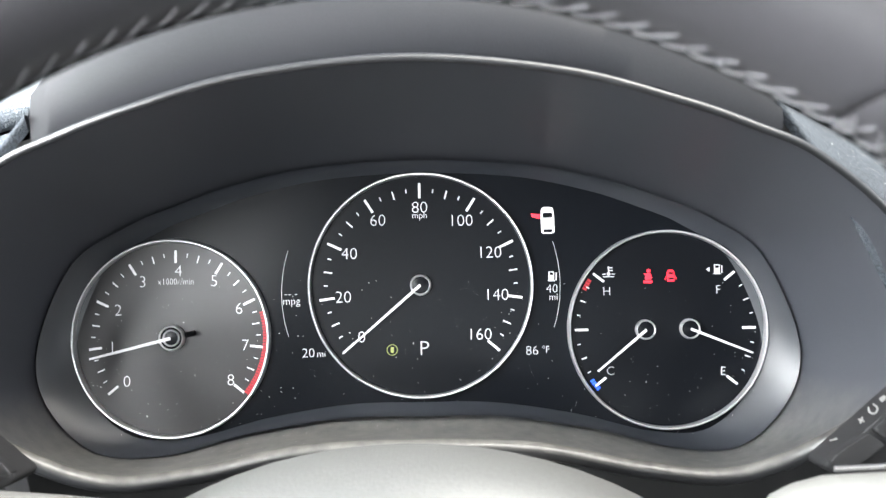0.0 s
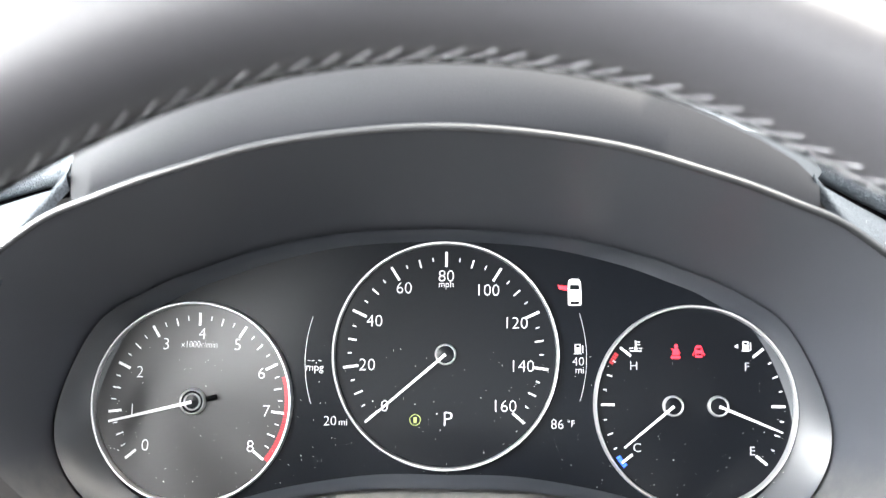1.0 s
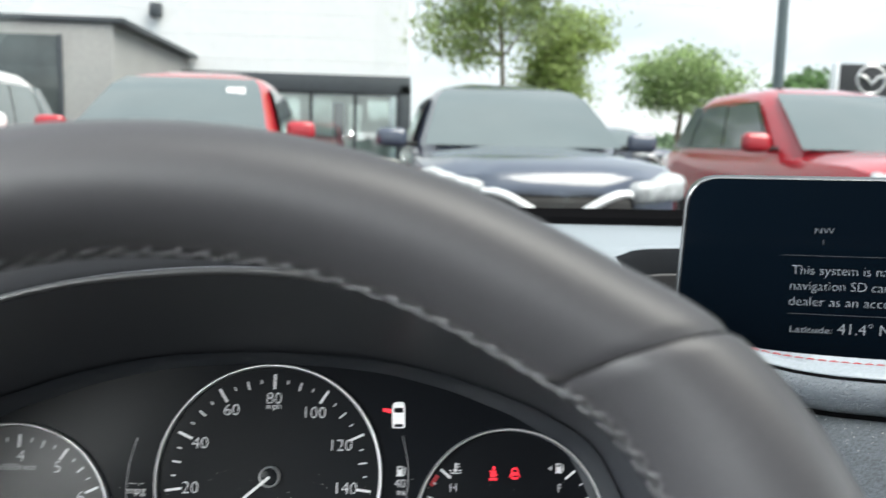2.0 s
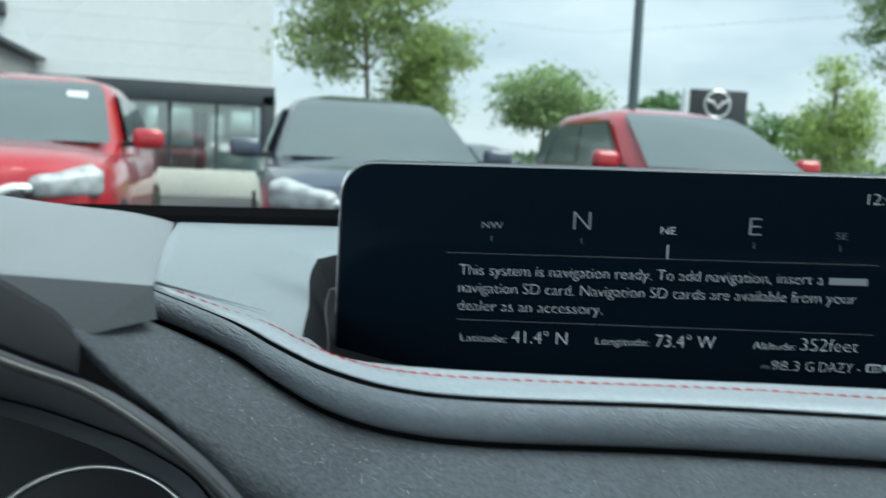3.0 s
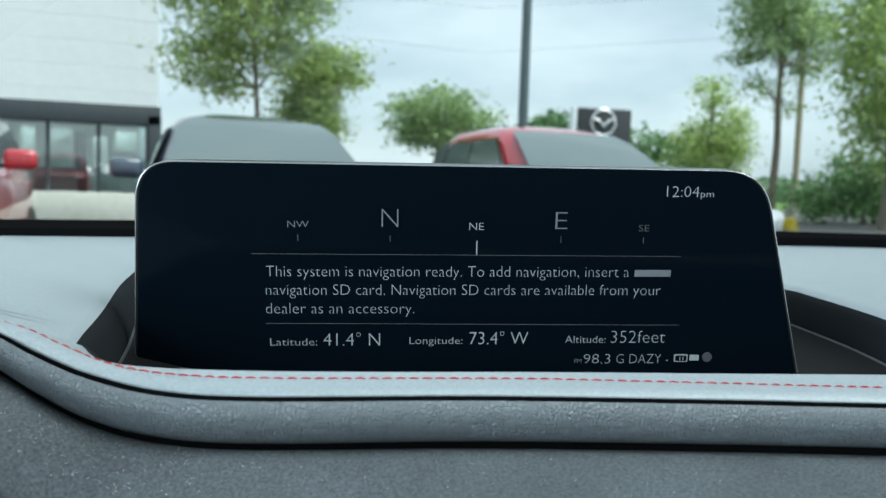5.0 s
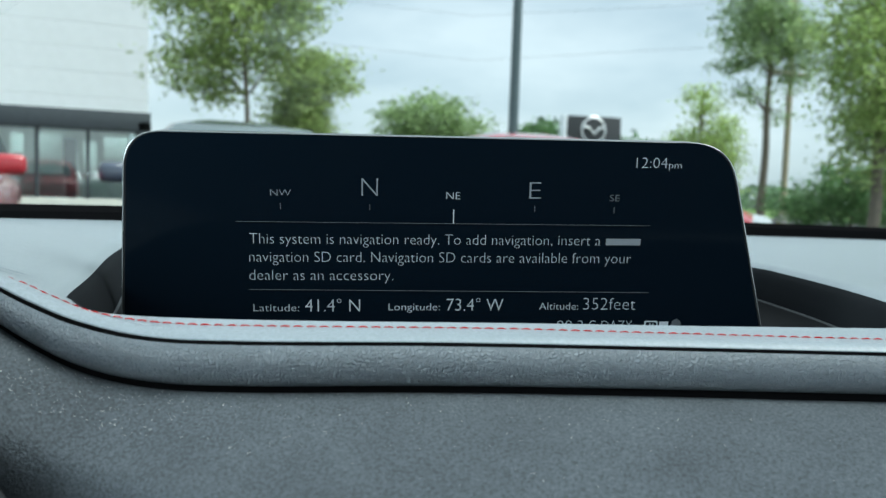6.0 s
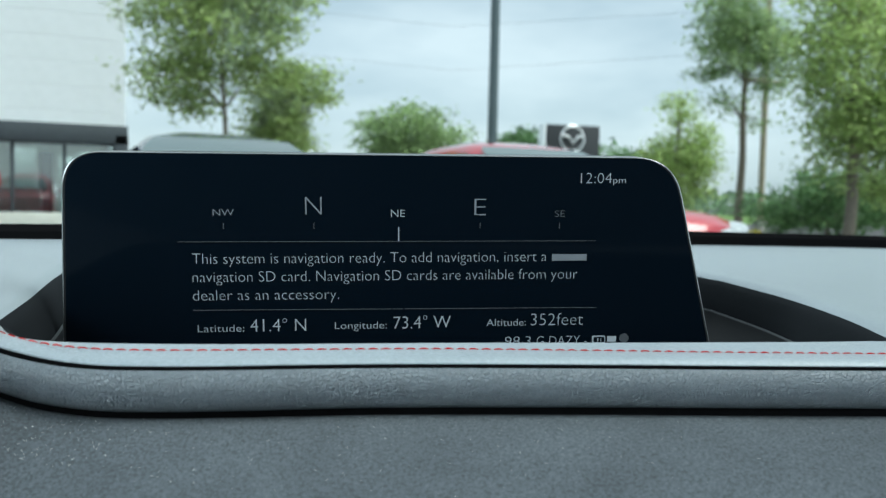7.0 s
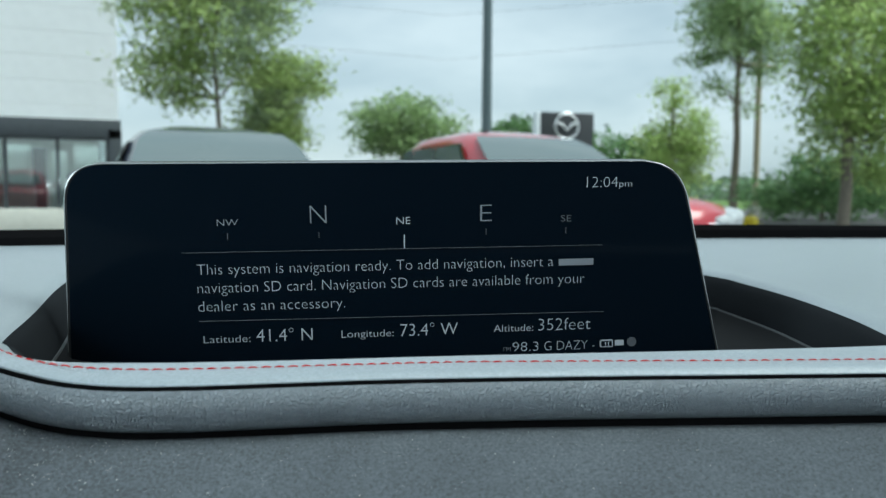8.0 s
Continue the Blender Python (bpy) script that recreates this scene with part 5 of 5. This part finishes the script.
        for y in (-1.42, 1.42):
            wheel = part("wheel", lathe([(0.20, -0.11), (0.31, -0.115), (0.345, -0.09), (0.35, 0), (0.345, 0.09), (0.31, 0.115), (0.20, 0.11)], 32), "tyre", car)
            wheel.matrix_local = pose(s * 0.83, y, 0.35, 0, 90, 0)
            part("rim", lathe([(0.0001, 0.07 * s), (0.06, 0.09 * s), (0.20, 0.10 * s), (0.215, 0.112 * s), (0.215, -0.1 * s)], 24), "hub_metal", wheel)
    part("grille", box(0.96, 0.06, 0.34, (0, -2.285, 0.60), 0.05, segments=3), "tyre", car, "black grille")
    part("grille_bar", tube([Vector((x * 0.52, -2.325 + 0.10 * abs(x) ** 3, 0.78 - 0.34 * max(0.0, 0.75 - abs(x)) ** 1.3)) for x in [-1 + 2 * k / 24 for k in range(25)]], 0.030, 8), "pale_metal", car, "chrome grille wing")
    if sticker:
        st = part("sticker", box(0.16, 0.004, 0.10, (0.44, 0, 0)), "white_paint", car, "white price sticker", smooth=False)
        st.matrix_local = Matrix.Translation((0, -0.348, 1.45)) @ pose(0, 0, 0, -30)
    return car

suv(pose(-1.50, 7.60, LOT), "red_paint", "glossy red suv parked facing the windscreen", sticker=True)
suv(pose(1.34, 7.30, LOT, 0, 0, -1) @ Matrix.Diagonal((1.03, 1, 0.97, 1)), "blue_paint", "dark slate blue suv parked facing the windscreen")
suv(pose(4.36, 7.20, LOT, 0, 0, 0), "red_paint", "glossy red suv with a pale sky sheen on its roof")
suv(pose(-3.85, 7.1, LOT, 0, 0, 2), "white_paint", "white suv parked at the end of the row")
suv(pose(9.4, 31, LOT, 0, 0, 70), "tan_paint", "tan car parked far across the lot", "far cars")
suv(pose(8.3, 27, LOT, 0, 0, 20), "blue_paint", "dark car parked far across the lot", "far cars")

# ---- dealership ----
def building():
    b = thing("showroom", pose(0, 0, 0), "white panelled showroom with a dark framed glass front", "building")
    part("core", box(40, 14, 10.3, (-18.86, 28.0, 7.85)), "siding", b)
    part("back_wall", box(40, 0.3, 2.7, (-18.86, 27.0, 1.35)), "pale_wall", b, "pale back wall of the showroom")
    part("side_wall", box(0.3, 14, 2.7, (0.99, 28.0, 1.35)), "siding", b)
    part("showroom_floor", box(12, 6.2, 0.06, (-4.8, 24.0, 0.03)), "kerb", b)
    for x in (0.2, -1.6, -3.4):
        for y in (21.7, 23.6):
            part("light_strip", box(1.3, 0.25, 0.06, (x, y, 2.66)), "showroom_light", b, "lit ceiling light")
    sheet = None
    for i in range(18):
        z = 2.72 + 0.55 * i
        if sheet is None:
            ob = part("panel", box(39.9, 0.08, 0.547, (0, 0, 0), 0.005, segments=1), "siding", b)
            sheet = ob.data
        else:
            ob = new("panel", sheet)
            ob.parent = b
        ob.matrix_local = pose(-18.83, 20.94, z)
    part("sill_wall", box(6.2, 0.5, 0.68, (-1.95, 20.2, 0.34), 0.02), "pale_wall", b)
    frame_bm = box(6.1, 1.0, 0.42, (-1.9, 20.4, 2.42), 0.01)
    box(0.28, 1.0, 1.76, (1.02, 20.4, 1.54), 0.01, frame_bm)
    box(0.28, 1.0, 1.76, (-4.4, 20.4, 1.54), 0.01, frame_bm)
    part("front_frame", frame_bm, "dark_frame", b, "dark metal frame")
    for i in range(5):
        x0, x1 = -4.26 + i * 1.028, -4.26 + (i + 1) * 1.028
        pane = part("window", box(x1 - x0 - 0.07, 0.03, 1.72, ((x0 + x1) / 2, 20.25, 1.55)), "shop_glass", b)
        pane.data.materials.append(M["clear_glass"])
        for face in pane.data.polygons:
            face.material_index = 0 if face.normal.y < -0.5 else 1
        pane.visible_shadow = False
        part("mullion", box(0.07, 0.14, 1.74, (x1, 20.22, 1.55), 0.01), "dark_frame", b)
    for x, y, z, w, h, mat in ((-0.15, 22.2, 1.25, 0.32, 1.5, "pale_wall"), (-1.05, 21.9, 1.45, 0.55, 1.4, "pale_wall"), (0.45, 22.4, 1.9, 0.55, 0.5, "pale_wall"), (-1.75, 22.3, 1.35, 0.30, 1.6, "pale_wall"), (-3.3, 22.6, 1.9, 0.9, 0.7, "pale_wall"), (-2.55, 22.8, 1.25, 0.5, 1.8, "dark_frame"), (-0.6, 22.7, 1.2, 0.3, 1.8, "dark_frame"), (-4.0, 22.8, 1.2, 0.35, 1.9, "dark_frame")):
        part("interior_panel", box(w, 0.1, h, (x, y, z), 0.02), mat, b)
    part("counter", box(1.9, 0.6, 0.55, (-1.6, 21.5, 0.95), 0.04), "grey_plastic", b, "grey counter behind the glass")
    part("annex", box(26, 6.3, 2.95, (-17.1, 17.65, 1.475), 0.03), "annex_wall", b, "grey plastered annex")
    part("annex_roof", box(26.2, 6.4, 0.10, (-17.0, 17.65, 3.00), 0.02), "dark_frame", b)
    for x in (-5.77, -7.55, -9.35):
        w = part("window", box(1.62, 0.06, 1.5, (x, 14.49, 1.98), 0.01), "dark_glass", b)
        part("window_frame", box(1.68, 0.05, 0.06, (x, 14.45, 1.20), 0.01), "dark_frame", w)
        part("window_post", box(0.07, 0.05, 1.52, (x + 0.84, 14.45, 1.98), 0.01), "dark_frame", w)
    lamp = part("wall_lamp", box(0.28, 0.25, 0.34, (-4.84, 20.75, 4.05), 0.06, segments=3), "dark_frame", b, "dark wall lamp")
    return b

building()

def pylon_sign():
    s = thing("pylon_sign", pose(24.77, 40, 0, 0, 0, -8), "tall black pylon sign with a silver winged emblem", "sign")
    part("panel", box(3.2, 0.5, 5.4, (0, 0, 2.7), 0.03), "sign_black", s)
    part("side_strip", box(0.22, 0.54, 5.4, (-1.66, 0, 2.7), 0.02), "pale_metal", s, "pale metal edge strip")
    ring = lathe([(0.60, -0.05), (0.68, 0.0), (0.77, -0.05), (0.68, -0.08)], 40, closed=True)
    e = part("emblem_ring", ring, "pale_metal", s, "silver emblem ring")
    e.matrix_local = pose(0.0, -0.28, 4.66, 90)
    wing = tube([Vector((-0.58, 0.18, 0)), Vector((-0.28, 0.10, 0)), Vector((0, -0.22, 0)), Vector((0.28, 0.10, 0)), Vector((0.58, 0.18, 0))], 0.075, 8)
    w = part("emblem_wing", wing, "pale_metal", e)
    w.matrix_local = pose(0, 0, 0.02)
    return s

pylon_sign()

def pole(name, x, y, r0, r1, h, mat, label, category):
    p = thing(name, pose(x, y, 0), label, category)
    part("shaft", lathe([(r0, 0.0), (r0, 0.3), (r1, h), (0.001, h)], 20), mat, p)
    part("base", lathe([(r0 * 2.2, 0), (r0 * 2.2, 0.5), (r0 * 1.9, 0.56), (r0, 0.58)], 20), "kerb", p, "concrete base")
    return p

lamp_post = pole("street_lamp", 12.16, 24.0, 0.17, 0.13, 10.5, "pole_grey", "tall grey metal lamp post of the parking lot", "lamp post")
part("arm", tube([Vector((0, 0, 10.4)), Vector((-0.6, 0, 10.6)), Vector((-1.2, 0, 10.6))], 0.05, 8), "pole_grey", lamp_post)
part("lamp_head", box(0.7, 0.35, 0.12, (-1.5, 0, 10.6), 0.04), "pole_grey", lamp_post)
util = pole("utility_pole", 27.0, 28.0, 0.14, 0.11, 11.5, "pole_wood", "weathered wooden utility pole with wires", "utility pole")
part("crossarm", box(1.8, 0.10, 0.12, (0, 0, 6.55), 0.02), "pole_wood", util)
part("lamp_arm", tube(spline([(0, 0, 7.3), (0.5, -0.1, 7.9), (1.2, -0.2, 8.15), (1.5, -0.2, 8.1)], 5), 0.07, 8), "pale_metal", util, "curved grey lamp arm")
for dz, dx in ((7.7, -0.9), (9.6, 0.0)):
    part("wire", tube([Vector((dx, 0, dz)), Vector((-12, 6, dz - 0.9)), Vector((-24, 12, dz + 0.4))], 0.005, 5), "tyre", util)

# ---- trees ----
def leaf_mesh(name, centres, size, parent, mat, seed, stretch=1.0, label=""):
    """One crown: a small folded leaf at each centre."""
    rng = np.random.default_rng(seed)
    n = len(centres)
    c = np.asarray(centres)
    a = rng.normal(size=(n, 3))
    a[:, 2] = a[:, 2] * 0.6 - 0.5 * (stretch - 1)
    a /= np.linalg.norm(a, axis=1)[:, None]
    b = np.cross(a, rng.normal(size=(n, 3)))
    b /= np.linalg.norm(b, axis=1)[:, None]
    up = np.cross(a, b)
    s = size * rng.uniform(0.6, 1.4, (n, 1))
    p = np.empty((n, 4, 3))
    p[:, 0], p[:, 2] = c - a * s * stretch, c + a * s * stretch
    p[:, 1], p[:, 3] = c + b * s * 0.5 + up * s * 0.15, c - b * s * 0.5 + up * s * 0.15
    idx = np.arange(n)[:, None] * 4
    faces = np.concatenate([idx + [0, 1, 2], idx + [0, 2, 3]])
    me = bpy.data.meshes.new(name)
    me.from_pydata(p.reshape(-1, 3).tolist(), [], faces.tolist())
    me.materials.append(M[mat])
    ob = new(name, me)
    ob.parent = parent
    ob["kind"] = "stuff"
    if label:
        ob["label"] = label
    return ob

def tree(x, y, height, blobs, leaves, size, mat, label, seed, trunk=0.14, lean=0.0, clump=0.28, stretch=1.0, trunks=1, bare=0.0):
    """blobs: centre and radii of the crown's masses, in metres from the foot."""
    t = thing("tree", pose(x, y, 0), label, "tree", "trees round the lot")
    rng = np.random.default_rng(seed)
    top = max(b[2] + b[5] * 0.4 for b in blobs)
    spine = [Vector((lean * k / 6 + 0.06 * math.sin(k * 2.1 + seed), 0.05 * math.cos(k * 1.7 + seed), min(top, height * 0.86) * k / 6)) for k in range(7)]
    part("trunk", tube(spline(spine, 3), lambda q: trunk * (1 - 0.78 * q) + 0.012, 9), "bark", t)
    for i, b in enumerate(blobs):
        k = min(5, max(1, round(6 * max(0.25, (b[2] - b[5] * 0.5) / max(top, 0.1)))))
        start = spine[k]
        for j in range(2):
            end = Vector((b[0] + b[3] * rng.uniform(-0.6, 0.6), b[1] + b[4] * rng.uniform(-0.6, 0.6), b[2] + b[5] * rng.uniform(-0.4, 0.6)))
            mid = start.lerp(end, 0.5) + Vector((0, 0, 0.12 * (end - start).length))
            part("limb", tube(spline([start, mid, end], 4), lambda q: trunk * 0.24 * (1 - 0.8 * q) + 0.006, 6), "bark", t)
    weights = np.array([b[3] * b[4] * b[5] for b in blobs])
    weights = weights / weights.sum()
    spots = []
    for b, w in zip(blobs, weights):
        nc = max(6, int(leaves * w / 44))
        for _ in range(nc):
            v = rng.normal(size=3)
            v /= np.linalg.norm(v)
            r = rng.uniform(0.15, 1.0) ** 0.55 * rng.uniform(0.80, 1.14)
            centre = np.array(b[:3]) + v * r * np.array(b[3:6])
            k = 44
            off = rng.normal(size=(k, 3)) * clump * np.array([1.15, 1.15, 0.55])
            spots.append(centre + off)
    leaf_mesh("crown", np.concatenate(spots), size, t, mat, seed, stretch, "airy crown of small leaves")
    return t

tree(2.50, 15.0, 6.2, [(-0.1, 0, 3.9, 1.15, 1.0, 0.9), (-0.9, 0, 3.1, 0.65, 0.7, 0.5), (0.7, 0, 4.6, 0.9, 0.9, 0.7), (-0.3, 0.2, 5.3, 1.0, 0.9, 0.8), (0.5, 0, 3.2, 0.5, 0.6, 0.5), (-1.2, 0, 4.2, 0.5, 0.5, 0.4), (-0.4, 0, 2.6, 0.35, 0.4, 0.25), (-0.75, 0, 2.75, 0.45, 0.4, 0.28), (0.2, 0, 4.9, 0.9, 0.8, 0.6)], 16500, 0.038, "leaf_light", "slender tree with wispy light green leaves", 3, 0.045, clump=0.19, stretch=1.9)
tree(3.65, 15.6, 4.0, [(0, 0, 2.6, 0.50, 0.5, 0.75), (0.15, 0, 3.2, 0.42, 0.4, 0.5), (-0.25, 0, 2.2, 0.4, 0.4, 0.4), (0.75, 0, 3.25, 0.25, 0.3, 0.35), (0.05, 0, 2.1, 0.45, 0.4, 0.4)], 13000, 0.034, "leaf_light", "young leafy tree beside the showroom", 5, 0.03, clump=0.16, stretch=1.7)
tree(13.4, 35.0, 5.6, [(-1.2, 0, 3.9, 1.3, 1.2, 1.0), (0.3, 0, 4.4, 1.5, 1.4, 1.0), (1.6, 0, 3.8, 1.2, 1.2, 0.8), (-0.2, 0, 3.2, 1.8, 1.5, 0.7)], 8000, 0.10, "leaf_mid", "round leafy tree at the edge of the lot", 7, 0.16, clump=0.34)
tree(32.0, 60.0, 7.6, [(0, 0, 4.6, 2.8, 2.5, 2.6), (-2.0, 0, 3.8, 1.8, 1.8, 2.2), (2.6, 0, 3.6, 2.0, 2.0, 2.4)], 2600, 0.28, "leaf_dark", "dark green tree in the distance", 9, 0.2, clump=0.6)
tree(40.0, 58.0, 7.0, [(0, 0, 4.0, 3.4, 2.5, 2.4), (3.6, 0, 3.6, 2.6, 2, 2.2), (-3.4, 0, 3.4, 2.4, 2, 2.2)], 2600, 0.28, "leaf_dark", "broad dark tree in the distance", 11, 0.2, clump=0.6)
tree(25.7, 32.0, 6.8, [(0.1, 0, 2.6, 1.6, 1.4, 1.9), (-0.9, 0, 3.2, 1.1, 1.0, 1.2), (0.7, 0, 4.4, 1.1, 1.0, 1.3), (0.0, 0, 5.6, 0.8, 0.8, 0.9), (1.3, 0, 3.0, 1.0, 0.9, 1.6)], 9000, 0.085, "leaf_bright", "dense young tree with bright green leaves", 13, 0.15, clump=0.3, stretch=1.2)
tree(24.05, 26.0, 10.5, [(-1.3, 0, 6.6, 1.2, 1.0, 0.9), (0.4, 0, 7.8, 1.7, 1.4, 1.2), (-0.6, 0, 8.8, 1.5, 1.2, 1.1), (1.3, 0, 6.0, 0.9, 0.9, 0.7), (-0.9, 0, 5.0, 0.7, 0.7, 0.6), (0.7, 0, 4.6, 0.6, 0.6, 0.5), (-1.5, 0, 7.8, 1.0, 0.9, 0.8), (1.4, 0, 7.2, 1.0, 0.9, 0.8)], 13000, 0.065, "leaf_mid", "tall slender tree with a bare lower trunk", 17, 0.17, clump=0.27, stretch=1.3)
tree(23.2, 20.0, 10.0, [(-1.2, 0, 6.0, 1.5, 1.5, 1.2), (0.6, 0, 5.2, 1.9, 1.5, 1.3), (1.6, 0, 7.2, 2.2, 1.8, 1.6), (-0.4, 0, 7.8, 1.8, 1.5, 1.4), (-0.9, 0, 4.2, 1.1, 1.0, 0.8), (1.2, 0, 3.4, 1.6, 1.2, 1.0), (2.6, 0, 4.6, 1.8, 1.4, 1.4), (2.2, 0, 2.2, 1.6, 1.2, 1.3), (0.9, 0, 2.4, 0.9, 0.8, 0.8), (-0.6, 0, 3.0, 1.2, 1.0, 1.2), (-1.5, 0, 5.0, 1.0, 1.0, 0.9), (0.6, 0, 4.0, 1.6, 1.3, 1.2)], 24000, 0.080, "leaf_bright", "large leafy tree with bright green boughs", 19, 0.20, clump=0.34, stretch=1.2)
tree(26.6, 24.0, 3.2, [(-2.2, 0, 1.0, 1.7, 1.2, 1.0), (0, 0, 1.3, 2.2, 1.4, 1.4), (2.6, 0, 1.4, 2.4, 1.5, 1.5), (-1.0, 0, 1.7, 1.3, 1.0, 0.9)], 7000, 0.10, "leaf_dark", "low dense hedge of dark green shrubs", 23, 0.08, clump=0.3)
tree(17.3, 18.0, 0.6, [(0, 0, 0.28, 0.35, 0.3, 0.22)], 500, 0.04, "leaf_yellow", "small clump of yellow flowers", 29, 0.02, clump=0.1)
def treeline():
    rng = np.random.default_rng(31)
    t = thing("distant_wood", pose(0, 0, 0), "hazy line of distant green woods", "trees", kind="stuff")
    spots = []
    for _ in range(420):
        az = rng.uniform(-0.5, 1.15)
        d = rng.uniform(105, 150)
        h = 2.4 + 1.6 * noise.noise(Vector((az * 9, 0.3, 0))) + 0.8 * noise.noise(Vector((az * 31, 2.3, 0)))
        c = np.array([d * math.sin(az), d * math.cos(az), 0])
        spots.append(c + np.c_[rng.normal(size=(26, 2)) * 1.6, rng.uniform(0, max(0.6, h), 26)])
    leaf_mesh("foliage", np.concatenate(spots), 0.6, t, "leaf_far", 37)
    return t
treeline()
